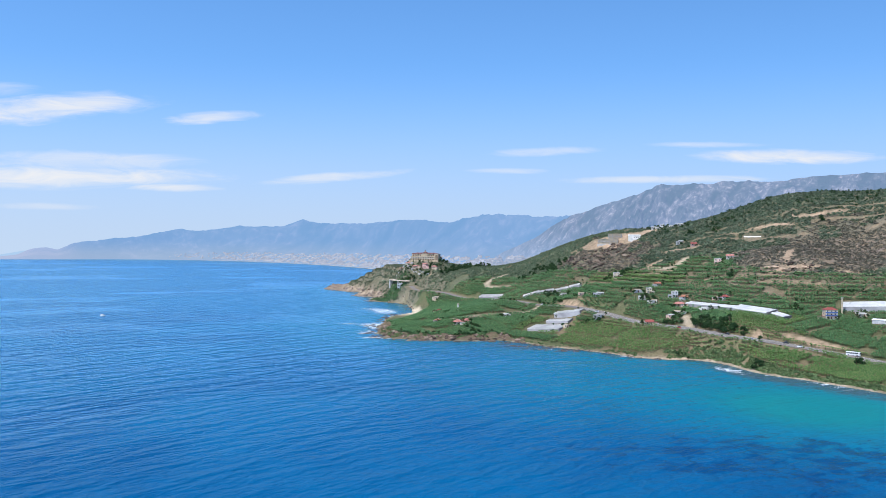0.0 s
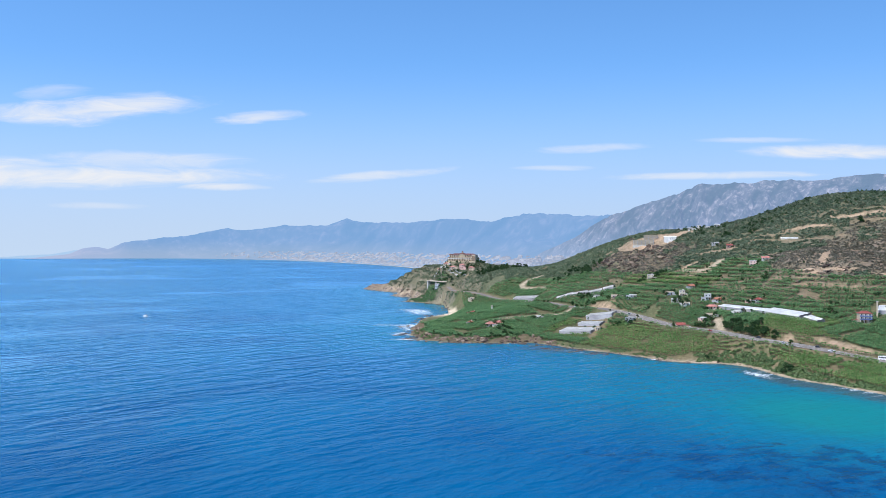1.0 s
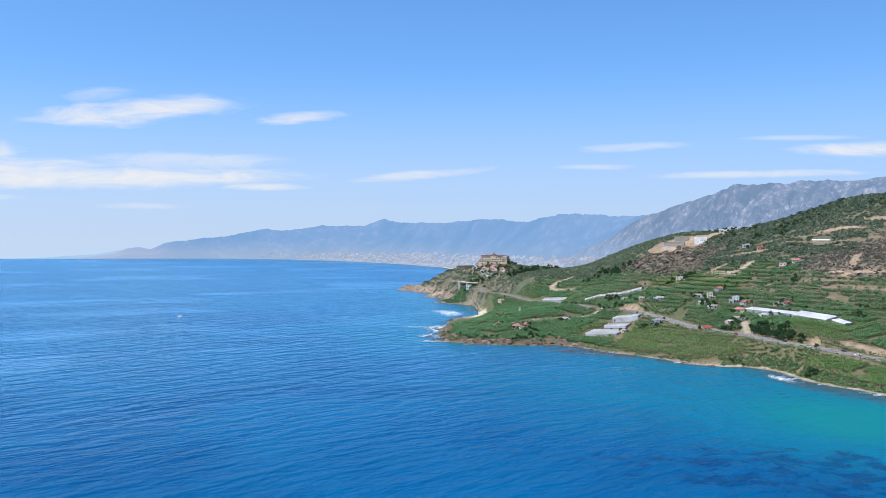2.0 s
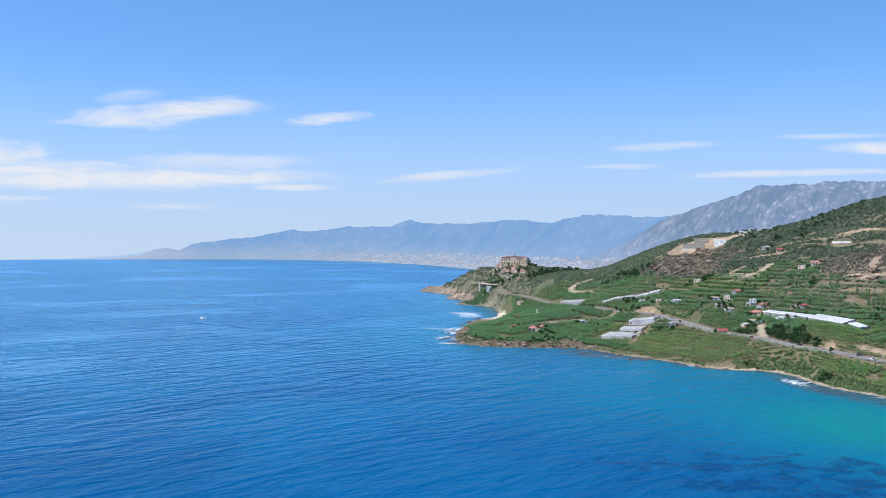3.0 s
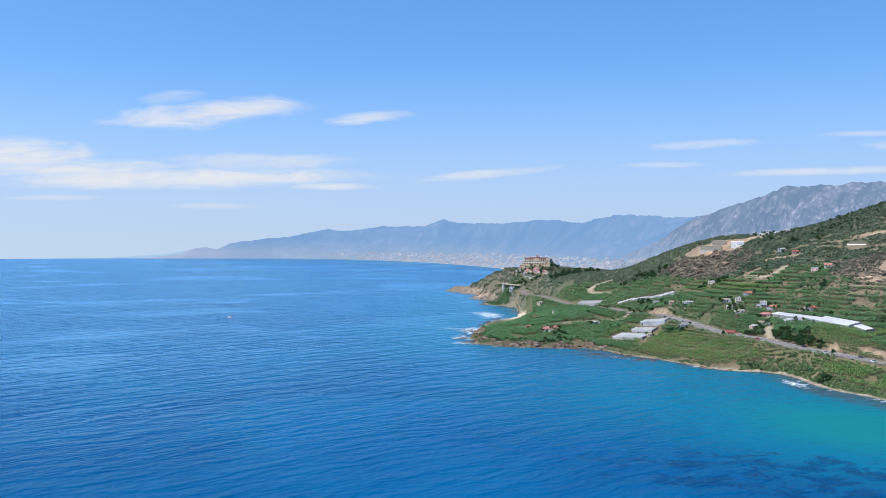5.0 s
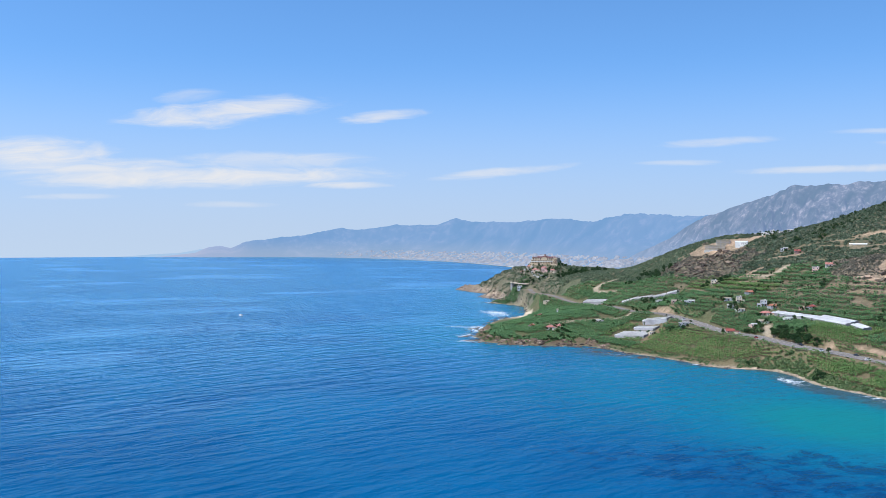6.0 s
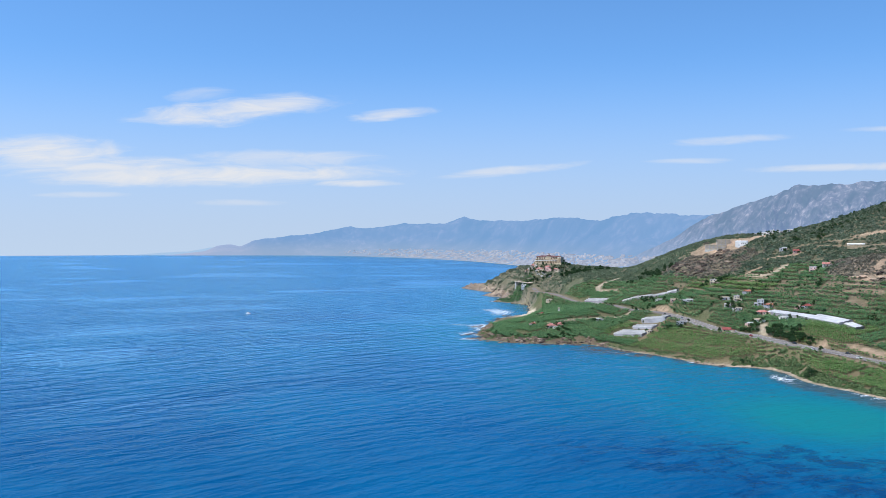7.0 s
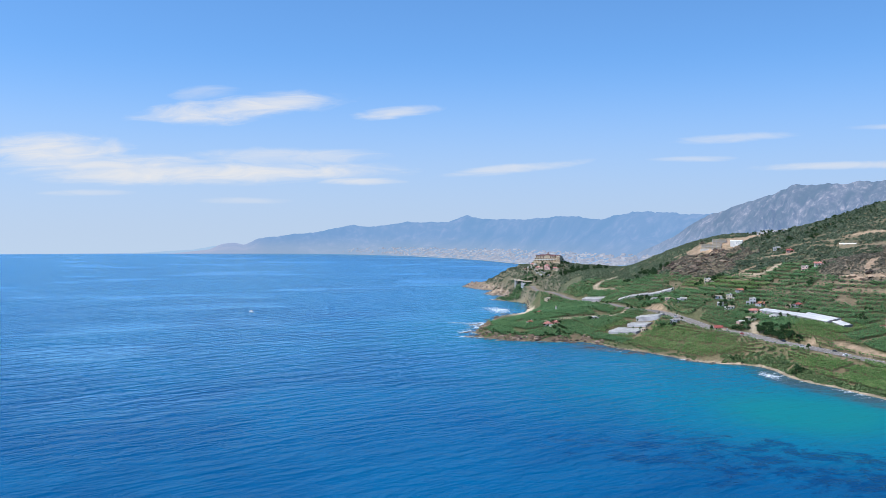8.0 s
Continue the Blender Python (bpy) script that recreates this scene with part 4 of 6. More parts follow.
scatter("hedgerow", full_shapes, x, y, surface(x, y) - 0.2, rng.uniform(0.7, 1.7, len(x)), TREE_LEAF, rng, 1.1, "dark green hedges dividing the banana plots", "hedge")


def sprinkle(n, x0, x1, y0, y1):
    return rng.uniform(x0, x1, n), rng.uniform(y0, y1, n)


# maquis on the hill
x, y = sprinkle(92000, 120, 700, 820, 1310)
off, wild = offshore(x, y), ~inside(x, y, FIELDS)
z = surface(x, y)
ok = wild & (off > 25) & open_ground(x, y) & (x / (y + 60) < 0.62) & (rugged(x, y, 46, 12) + 0.5 * rugged(x, y, 15, 3) > -0.75)
brown = spot(x, y, 452, 900, 110, 56, 15) + 0.9 * spot(x, y, 262, 1085, 42, 62, -25)
dry = ok & (brown + 0.35 * rugged(x, y, 60, 4) > 0.42)
green = ok & ~dry
dry &= rng.random(len(x)) < 0.8
scatter("hillside_scrub", tuft_shapes, x[dry], y[dry], z[dry] - 0.2, rng.uniform(0.7, 2.1, dry.sum()), DRY_SCRUB, rng, 0.8, "dry grey-green scrub scattered over a stony hillside", "scrub")
# bushes farther back take the leaf colour with haze painted in
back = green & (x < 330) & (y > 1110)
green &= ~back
scatter("hillside_scrub", tuft_shapes, x[green], y[green], z[green] - 0.2, rng.uniform(0.8, 2.4, green.sum()), SCRUB, rng, 0.95, "dark green evergreen scrub covering the hillside", "scrub")
scatter("hillside_scrub", tuft_shapes, x[back], y[back], z[back] - 0.2, rng.uniform(0.8, 2.2, back.sum()), HAZED_BUSH, rng, 0.95, "bushes over the saddle behind the cape, greyed by painted haze", "scrub")
# scrub on the cape
x, y = sprinkle(36000, -90, 260, 1290, 1880)
off, z = offshore(x, y), surface(x, y)
ok = ((off > 9) & (z > 10) | (y < 1480) & (off > 3.5)) & open_ground(x, y) & (rugged(x, y, 40, 8) > -0.6) & ((y > 1325) | (x > 70)) & (np.hypot(x - 74, y - 1462) > 20)
grey = ok & ((rugged(x, y, 50, 18) > -0.1) & (y > 1380)) & (np.hypot(x - 74, y - 1450) > 45)
ok &= ~grey
scatter("cape_scrub", tuft_shapes, x[grey], y[grey], z[grey] - 0.2, rng.uniform(0.8, 2.0, grey.sum()), CAPE_LEAF, rng, 0.9, "grey-green scrub over the stony slopes of the cape", "scrub")
# haze is painted into this leaf colour too
scatter("cape_scrub", bush_shapes, x[ok], y[ok], z[ok] - 0.2, rng.uniform(0.8, 2.1, ok.sum()), HAZED_BUSH, rng, 1.0, "green scrub over the slopes of the rocky cape, paled by painted haze", "scrub")
# hedge of shrubs behind the beach and on the low cliffs
x, y = sprinkle(60000, -20, 345, 545, 960)
off = offshore(x, y)
ok = (off > 4.6) & (off < 15.5) & (x > 222) & (rugged(x, y, 36, 2) > -0.75)
ok |= (off > 4) & (off < 12) & (x > 110) & (x <= 205) & (rugged(x, y, 26, 2) > -0.15) & (rng.random(len(x)) < 0.5)
ok |= (off > 3) & (off < 17) & (x <= 110) & (rugged(x, y, 20, 5) > -0.15) & (rng.random(len(x)) < 0.6)
x, y = x[ok], y[ok]
scatter("coastal_shrubs", full_shapes, x, y, surface(x, y) - 0.2, rng.uniform(0.8, 2.1, len(x)) * np.where(x > 222, 1.3, 0.95), HEDGE, rng, 1.0, "thick belt of green shrubs behind the narrow beach", "shrubs")
# low grove under the bridge on the cape
x, y = sprinkle(2600, -30, 70, 1370, 1510)
ok = (spot(x, y, 14, 1440, 22, 26, -30) > 0.4) & (offshore(x, y) > 4)
x, y = x[ok], y[ok]
scatter("low_grove", full_shapes, x, y, surface(x, y) - 0.2, rng.uniform(1.4, 2.4, len(x)), BANANA, rng, 1.0, "dense bluish green grove of low trees beside the sea", "grove")
# weeds at field edges
x, y = sprinkle(26000, 0, 470, 580, 1260)
off = offshore(x, y)
ok = (off > 20) & inside(x, y, FIELDS) & open_ground(x, y, 0.5) & (rugged(x, y, 40, 15) > 0.25)
x, y = x[ok], y[ok]
scatter("field_weeds", bush_shapes, x, y, surface(x, y) - 0.1, rng.uniform(0.3, 0.75, len(x)), HEDGE, rng, 0.8, "low weeds and young growth between the plots", "weeds")


# ---- trees ----
def part(name, mesh, mat, parent, label="", at=None):
    """One mesh object under a thing or a part."""
    if isinstance(mesh, bmesh.types.BMesh):
        me = bpy.data.meshes.new(name)
        mesh.to_mesh(me)
        mesh.free()
    else:
        me = mesh
    if mat and not len(me.materials):
        me.materials.append(mat)
    ob = new(name, me)
    ob.parent = parent
    if at is not None:
        ob.matrix_local = at
    return tagged(ob, label)


def plain_mesh(name, v, f):
    me = bpy.data.meshes.new(name)
    me.from_pydata([tuple(map(float, q)) for q in v], [], [tuple(map(int, q)) for q in f])
    me.update()
    return me


def make_tree(rng, tall, spread, leaves, trunk_share):
    root = new("tree")
    v, f = [], []

    def limb(p0, p1, r0, r1):
        p0, p1 = np.array(p0), np.array(p1)
        d = (p1 - p0) / np.linalg.norm(p1 - p0)
        a = np.cross(d, (0.3, 0.9, 0.2))
        a /= np.linalg.norm(a)
        b = np.cross(d, a)
        o = len(v)
        for p, r in ((p0, r0), (p1, r1)):
            for k in range(5):
                t = k * 1.2566
                v.append(p + r * (a * math.cos(t) + b * math.sin(t)))
        for k in range(5):
            f.append((o + k, o + (k + 1) % 5, o + 5 + (k + 1) % 5, o + 5 + k))

    fork = tall * trunk_share
    limb((0, 0, -0.3), (0.1, 0.05, fork), 0.035 * tall + 0.06, 0.025 * tall)
    lobes = []
    for k in range(6):
        t = k * 1.05 + rng.uniform(-0.3, 0.3)
        r = spread * rng.uniform(0.25, 0.62)
        tip = (r * math.cos(t), r * math.sin(t), fork + (tall - fork) * rng.uniform(0.25, 0.75))
        limb((0.1, 0.05, fork * 0.95), tip, 0.02 * tall, 0.008 * tall)
        lobes.append((np.array(tip), spread * rng.uniform(0.34, 0.52)))
    lobes.append((np.array((0, 0, tall * 0.8)), spread * 0.5))
    part("trunk", plain_mesh("trunk", v, f), BARK, root)
    v, f = [], []
    for k in range(leaves):
        c, r = lobes[k % len(lobes)]
        d = rng.normal(size=3)
        d /= np.linalg.norm(d)
        p = c + d * r * rng.uniform(0.5, 1.08) * (1, 1, 0.85)
        p[2] = max(p[2], fork * 0.7)
        nrm = d + rng.normal(size=3) * 0.45
        nrm /= np.linalg.norm(nrm)
        a = np.cross(nrm, rng.normal(size=3))
        a /= np.linalg.norm(a)
        b = np.cross(nrm, a)
        s = spread * 0.17 * rng.uniform(0.6, 1.2)
        o = len(v)
        v += [p + a * s, p + b * s * 0.75, p - a * s, p - b * s * 0.75]
        f.append((o, o + 1, o + 2, o + 3))
    part("crown", plain_mesh("crown", v, f), TREE_LEAF, root)
    return root


trng = np.random.default_rng(3)
patterns = [make_tree(trng, 6.0, 2.9, 260, 0.25), make_tree(trng, 7.5, 3.1, 300, 0.28), make_tree(trng, 5.0, 3.0, 240, 0.2), make_tree(trng, 9.0, 2.4, 300, 0.2)]

spots = []
for rows in LOW_HOUSES.values():
    for hx, hy, _, hw, _, _ in rows:
        for _ in range(5):
            a = trng.uniform(2.2, 7.4)
            spots.append((hx + (hw * 0.52 + 2.0) * math.cos(a), hy + (hw * 0.52 + 2.0) * math.sin(a), trng.uniform(0.45, 0.8)))
for cx, cy, rx, ry, t, n, size in STANDS:
    for _ in range(n):
        a, r = trng.uniform(0, 6.28), math.sqrt(trng.uniform(0, 1))
        c, s = math.cos(radians(t)), math.sin(radians(t))
        u, w = rx * r * math.cos(a), ry * r * math.sin(a)
        spots.append((cx + u * c - w * s, cy + u * s + w * c, size * trng.uniform(0.75, 1.25)))
kept = []
for x, y, s in spots:
    if all(math.hypot(x - a, y - b) > 2.6 * min(s, 1) for a, b, _ in kept) and float(offshore(np.array([x]), np.array([y]))[0]) > 3 and float(from_line(np.array([x]), np.array([y]), ROAD)[0]) > 7:
        kept.append((x, y, s))
kept.sort(key=lambda q: q[1])
singles, rest = kept[:285], np.array(kept[285:])
crowns = []
for src in patterns:
    crown = [c for c in src.children if c.name.startswith("crown")][0].data
    crowns.append((np.array([v.co for v in crown.vertices]), np.array([list(p.vertices) for p in crown.polygons])))
scatter("far_trees", crowns, rest[:, 0], rest[:, 1], surface(rest[:, 0], rest[:, 1]) - 0.3, rest[:, 2], TREE_LEAF, trng, 1.0, "dark green trees dotting the far hillside and cape", "trees")
for k, (x, y, s) in enumerate(singles):
    m = pose(x, y, height(x, y), 0, 0, trng.uniform(0, 360)) @ Matrix.Diagonal((s, s, s * trng.uniform(0.85, 1.1), 1))
    src = patterns[k % 4]
    t = src if k < 4 else copy_thing(src, Matrix())
    t.matrix_basis = m
    by = "beside the coast road" if float(from_line(np.array([x]), np.array([y]), ROAD)[0]) < 30 else "on the wooded cape" if y > 1290 else "among the banana plots" if bool(inside(np.array([x]), np.array([y]), FIELDS)[0]) else "on the scrubby hillside"
    tagged(t, "dark green broad-crowned tree " + by, "tree", group="trees on the coast")


# ---- buildings ----
WHITE_WALL = painted("white_render", (0.66, 0.64, 0.6), 0.85, 0.12, 0.6)
CREAM_WALL = painted("cream_render", (0.56, 0.46, 0.34), 0.85, 0.14, 0.6)
GREY_WALL = painted("grey_render", (0.42, 0.43, 0.45), 0.85, 0.15, 0.6)
ROSE_WALL = painted("rose_render", (0.62, 0.4, 0.34), 0.85, 0.15, 0.6)
RED_TILE = painted("red_roof_tile", (0.3, 0.085, 0.068), 0.8, 0.2, 1.2)
PINK_TILE = painted("faded_roof_tile", (0.46, 0.2, 0.16), 0.85, 0.2, 1.2)
ORANGE_TILE = painted("orange_roof_tile", (0.4, 0.17, 0.105), 0.8, 0.2, 1.2)
DARK_TILE = painted("dark_roof_tile", (0.17, 0.085, 0.078), 0.85, 0.2, 1.2)
CONCRETE = painted("concrete", (0.45, 0.43, 0.4), 0.9, 0.16, 0.5)
BLUE_PANEL = painted("blue_balcony_panel", (0.1, 0.16, 0.38), 0.6, 0.1, 0.6)
WOOD = painted("brown_wood", (0.17, 0.1, 0.06), 0.7, 0.2, 2)
FILM = painted("greenhouse_film", (0.9, 0.9, 0.88), 0.45, 0.08, 0.25, 0.4)
OLD_FILM = painted("dusty_greenhouse_film", (0.68, 0.67, 0.64), 0.55, 0.16, 0.3, 0.35)
SIDE_FILM = painted("greenhouse_side_film", (0.44, 0.42, 0.43), 0.5, 0.2, 0.3, 0.35)
STEEL = painted("galvanised_steel", (0.5, 0.5, 0.5), 0.4, 0.1, 2, 0.5)
GLASS, gn, gl, gb = material("window_glass", 0.08, 0.5)
gl.new(ramp(gn, gl, noise_tex(gn, gl, 0.6, 2, 0.5, "World"), [(0.3, (0.02, 0.03, 0.04)), (0.7, (0.06, 0.08, 0.1))]), gb.inputs["Base Color"])


def box(sx, sy, sz, x=0.0, y=0.0, z=0.0, bevel=0.0):
    """A box whose base is centred at x, y, z."""
    bm = bmesh.new()
    bmesh.ops.create_cube(bm, size=1, matrix=Matrix.Translation((x, y, z + sz / 2)) @ Matrix.Diagonal((sx, sy, sz, 1)))
    if bevel:
        bmesh.ops.bevel(bm, geom=bm.edges[:], offset=bevel, segments=1, affect="EDGES")
    return bm


def joined(*bms):
    out = bmesh.new()
    for b in bms:
        me = bpy.data.meshes.new("piece")
        b.to_mesh(me)
        b.free()
        out.from_mesh(me)
        bpy.data.meshes.remove(me)
    return out


def roof_shape(w, d, rise, hip, thick=0.22, over=0.55):
    """A pitched roof with eaves and thickness, ridge along x."""
    bm = bmesh.new()
    a, b = w / 2 + over, d / 2 + over
    r = max(a - b, 0.2) if hip else a
    for drop in (0.0, -thick):
        for x, y, z in ((-a, -b, 0), (a, -b, 0), (a, b, 0), (-a, b, 0), (-r, 0, rise), (r, 0, rise)):
            bm.verts.new((x, y, z + drop))
    v = list(bm.verts)
    for q in ((0, 1, 5, 4), (2, 3, 4, 5), (1, 2, 5), (3, 0, 4)):
        bm.faces.new([v[k] for k in q])
        bm.faces.new([v[k + 6] for k in reversed(q)])
    for q in ((0, 1), (1, 2), (2, 3), (3, 0)):
        bm.faces.new([v[q[1]], v[q[0]], v[q[0] + 6], v[q[1] + 6]])
    bmesh.ops.recalc_face_normals(bm, faces=bm.faces[:])
    return bm


WINDOW_MESHES = {}


def window(parent, w, h, m):
    """A framed window, proud of the wall, with its pane as a part of it."""
    key = (round(w, 1), round(h, 1))
    if key not in WINDOW_MESHES:
        fr = joined(box(w, 0.14, 0.12, 0, 0, 0), box(w, 0.14, 0.12, 0, 0, h - 0.12), box(0.12, 0.14, h - 0.24, -w / 2 + 0.06, 0, 0.12), box(0.12, 0.14, h - 0.24, w / 2 - 0.06, 0, 0.12))
        pn = box(w - 0.24, 0.05, h - 0.24, 0, 0.02, 0.12)
        meshes = []
        for nm, b, mt in (("window", fr, WHITE_WALL), ("pane", pn, GLASS)):
            me = bpy.data.meshes.new(nm)
            b.to_mesh(me)
            b.free()
            me.materials.append(mt)
            meshes.append(me)
        WINDOW_MESHES[key] = meshes
    a, b = WINDOW_MESHES[key]
    win = part("window", a, None, parent, at=m)
    part("pane", b, None, win)


def house(x, y, turn, w, d, storeys, roof, wall, tiles, label, extras=()):
    root = new("house")
    w, d = 0.8 * w, 0.8 * d
    high = 2.6 * storeys
    corners = [(x + a * w / 2 * math.cos(radians(turn)) - b * d / 2 * math.sin(radians(turn)), y + a * w / 2 * math.sin(radians(turn)) + b * d / 2 * math.cos(radians(turn))) for a in (-1, 1) for b in (-1, 1)]
    zs = [height(*c) for c in corners]
    base = sum(zs) / 4
    low = min(zs) - base - 0.6
    part("wall", box(w, d, high - low, 0, 0, low, 0.05), wall, root)
    if roof == "flat":
        part("roof", joined(box(w + 0.3, d + 0.3, 0.25, 0, 0, high), box(w + 0.3, 0.2, 0.5, 0, -d / 2 - 0.05, high + 0.25), box(w + 0.3, 0.2, 0.5, 0, d / 2 + 0.05, high + 0.25),
                            box(0.2, d - 0.1, 0.5, -w / 2 - 0.05, 0, high + 0.25), box(0.2, d - 0.1, 0.5, w / 2 + 0.05, 0, high + 0.25)), tiles, root)
        if storeys > 1:
            tank = part("water_tank", box(1.2, 1.0, 1.1, w * 0.2, d * 0.15, high + 0.25, 0.08), WHITE_WALL, root, "white rooftop water tank")
    else:
        part("roof", roof_shape(w, d, 0.24 * d + 0.5, roof == "hip"), tiles, root).location = (0, 0, high + 0.2)
        part("chimney", box(0.7, 0.7, 1.6, w * 0.22, d * 0.2, high + 0.7, 0.05), wall, root)
    for s in range(storeys):
        n = max(2, int(w / 3))
        for k in range(n):
            wx = (k + 0.5) / n * w - w / 2
            if s == 0 and k == n // 2:
                part("door", box(1.1, 0.12, 2.1, wx, -d / 2 - 0.04, 0, 0.03), WOOD, root)
                continue
            window(root, 1.3, 1.4, pose(wx, -d / 2 - 0.05, 2.6 * s + 0.9))
        for k in range(max(1, int(d / 4))):
            wy = (k + 0.5) / max(1, int(d / 4)) * d - d / 2
            for side in (-1, 1):
                window(root, 1.2, 1.3, pose(side * (w / 2 + 0.05), wy, 2.6 * s + 0.95, 0, 0, 90 * side))
    # a lower wing and a shaded porch break up the block
    side = -1 if int(x + y) % 2 else 1
    wing = part("wing", box(w * 0.55, d * 0.75, 2.3 - low, side * w * 0.72, -d * 0.1, low, 0.05), wall, root)
    part("roof", box(w * 0.6, d * 0.82, 0.2, side * w * 0.74, -d * 0.1, 2.3), CONCRETE if roof == "flat" else tiles, wing)
    porch = part("porch", box(w * 0.6, 1.8, 0.14, -side * w * 0.1, -d / 2 - 0.95, 2.35), CONCRETE if roof == "flat" else tiles, root)
    for e in (-1, 1):
        part("post", box(0.15, 0.15, 2.35 - low, -side * w * 0.1 + e * w * 0.27, -d / 2 - 1.7, low), WOOD, porch)
    for make in extras:
        make(root, w, d, storeys)
    root.matrix_basis = pose(x, y, base, 0, 0, turn)
    return tagged(root, label, "house", group="houses on the slope")


def balconies(panel):
    def make(root, w, d, storeys):
        for s in range(1, storeys):
            b = part("balcony", box(w - 0.6, 1.6, 0.18, 0, -d / 2 - 0.8, 2.6 * s - 0.1), CONCRETE, root)
            part("railing", joined(box(w - 0.6, 0.1, 1.0, 0, -d / 2 - 1.55, 2.6 * s + 0.08), box(0.1, 1.4, 1.0, -w / 2 + 0.35, -d / 2 - 0.8, 2.6 * s + 0.08),
                                   box(0.1, 1.4, 1.0, w / 2 - 0.35, -d / 2 - 0.8, 2.6 * s + 0.08)), panel, b)
        for k in range(4):
            px = -w / 2 + 0.6 + k * (w - 1.2) / 3
            part("column", box(0.35, 0.35, 2.6 * storeys, px, -d / 2 - 1.4, -0.4), WHITE_WALL, root)
    return make


WALLS = (CREAM_WALL, GREY_WALL, WHITE_WALL, ROSE_WALL, GREY_WALL)
KINDS = {"red_hip": ("hip", (RED_TILE, RED_TILE, PINK_TILE, RED_TILE, ORANGE_TILE, PINK_TILE), "tiled hip roof"), "red_gable": ("gable", (RED_TILE, ORANGE_TILE, PINK_TILE), "tiled gable roof"),
         "flat": ("flat", (WHITE_WALL, CONCRETE, CREAM_WALL), "flat parapet roof"), "flat_upper": ("flat", (CONCRETE, WHITE_WALL, CREAM_WALL), "flat parapet roof"), "ridge": ("flat", (WHITE_WALL, GREY_WALL, WHITE_WALL), "flat roof on the ridge")}
TALL = {1: "single-storey", 2: "two-storey", 3: "three-storey"}
HUE = {WHITE_WALL: "white", CREAM_WALL: "cream", GREY_WALL: "grey", ROSE_WALL: "rose"}
ROOF_HUE = {RED_TILE: "red", PINK_TILE: "faded pink", ORANGE_TILE: "orange", WHITE_WALL: "white", CONCRETE: "grey", CREAM_WALL: "cream", GREY_WALL: "grey"}
for kind, rows in LOW_HOUSES.items():
    shape, tops, words = KINDS[kind]
    for k, (x, y, t, w, d, s) in enumerate(rows):
        wall, top = WALLS[k % 5] if kind != "ridge" else WHITE_WALL, tops[k % len(tops)]
        extras = [balconies(BLUE_PANEL)] if (x, y) == (373, 748) else [balconies(WHITE_WALL)] if s == 3 else []
        house(x, y, t, w, d, s, shape, wall, top, f"{HUE[wall]} {TALL[s]} house with a {ROOF_HUE[top]} {words}" + (" and blue balconies" if (x, y) == (373, 748) else ""), extras)


def greenhouse(x, y, turn, long, spans, wide, eave, old):
    """Arched film tunnels side by side on steel hoops."""
    root = new("greenhouse")
    total = spans * wide
    c, s = math.cos(radians(turn)), math.sin(radians(turn))
    zs = [height(x + a * long / 2 * c - b * total / 2 * s, y + a * long / 2 * s + b * total / 2 * c) for a in (-1, 0, 1) for b in (-1, 1)]
    slope = ((zs[4] + zs[5]) - (zs[0] + zs[1])) / 2 / long
    tip = ((zs[1] + zs[3] + zs[5]) - (zs[0] + zs[2] + zs[4])) / 3 / total
    tip = max(-0.16, min(0.16, tip))
    if long > 38:
        slope = max(-0.05, min(0.05, slope))
    film = OLD_FILM if old else FILM
    for k in range(spans):
        y0 = -total / 2 + k * wide
        bm = bmesh.new()
        rows = []
        nseg, bays = 7, max(3, int(long / 5))
        for j in range(bays + 1):
            px = -long / 2 + long * j / bays
            sag = 0.0 if j % 2 == 0 else -0.07
            rows.append([bm.verts.new((px, y0 + wide * (0.5 - 0.5 * math.cos(math.pi * i / nseg)), eave + (wide * 0.14 + sag) * math.sin(math.pi * i / nseg))) for i in range(nseg + 1)])
        for a, b in zip(rows, rows[1:]):
            for i in range(nseg):
                bm.faces.new((a[i], b[i], b[i + 1], a[i + 1]))
        bmesh.ops.solidify(bm, geom=bm.faces[:], thickness=0.05)
        roof = part("roof_span", bm, film, root)
        gutter = part("gutter", box(long, 0.3, 0.2, 0, y0 + wide, eave - 0.1), STEEL, roof)
        for e in (-1, 1):
            bm = bmesh.new()
            pts = [(y0, -3), (y0 + wide, -3)] + [(y0 + wide * (0.5 + 0.5 * math.cos(math.pi * i / nseg)), eave + wide * 0.14 * math.sin(math.pi * i / nseg)) for i in range(nseg + 1)]
            f = bm.faces.new([bm.verts.new((e * (long / 2 - 0.1), p, q)) for p, q in pts])
            bmesh.ops.solidify(bm, geom=[f], thickness=0.06)
            part("end_wall", bm, SIDE_FILM, root)
    for e in (-1, 1):
        part("side_wall", box(long - 0.3, 0.08, eave + 3, 0, e * (total / 2 - 0.02), -3), SIDE_FILM, root)
    up = Vector((-slope, -tip, 1)).normalized()
    ax = Vector((1, 0, slope)).normalized()
    tilt = Matrix((ax, up.cross(ax), up)).transposed().to_4x4()
    root.matrix_basis = pose(x, y, sum(zs) / 6, 0, 0, turn) @ tilt
    return tagged(root, ("dusty pale" if old else "bright white") + f" plastic greenhouse of {spans} arched spans", "greenhouse", group="greenhouses")


for k, row in enumerate(GREENHOUSES):
    greenhouse(*row, old=k >= 4)


# the large hotel on the cape
HOTEL_WALL = painted("hotel_yellow_render", (0.52, 0.41, 0.28), 0.85, 0.14, 0.5)
HOTEL_UPPER = painted("hotel_brown_render", (0.36, 0.235, 0.19), 0.85, 0.16, 0.5)
# dark brown for shutters and tall windows, and for painted shade in the arcade
SHUTTER_AND_SHADE = painted("shutter_wood_and_gap_shade", (0.1, 0.065, 0.05), 0.7, 0.2, 1.5)


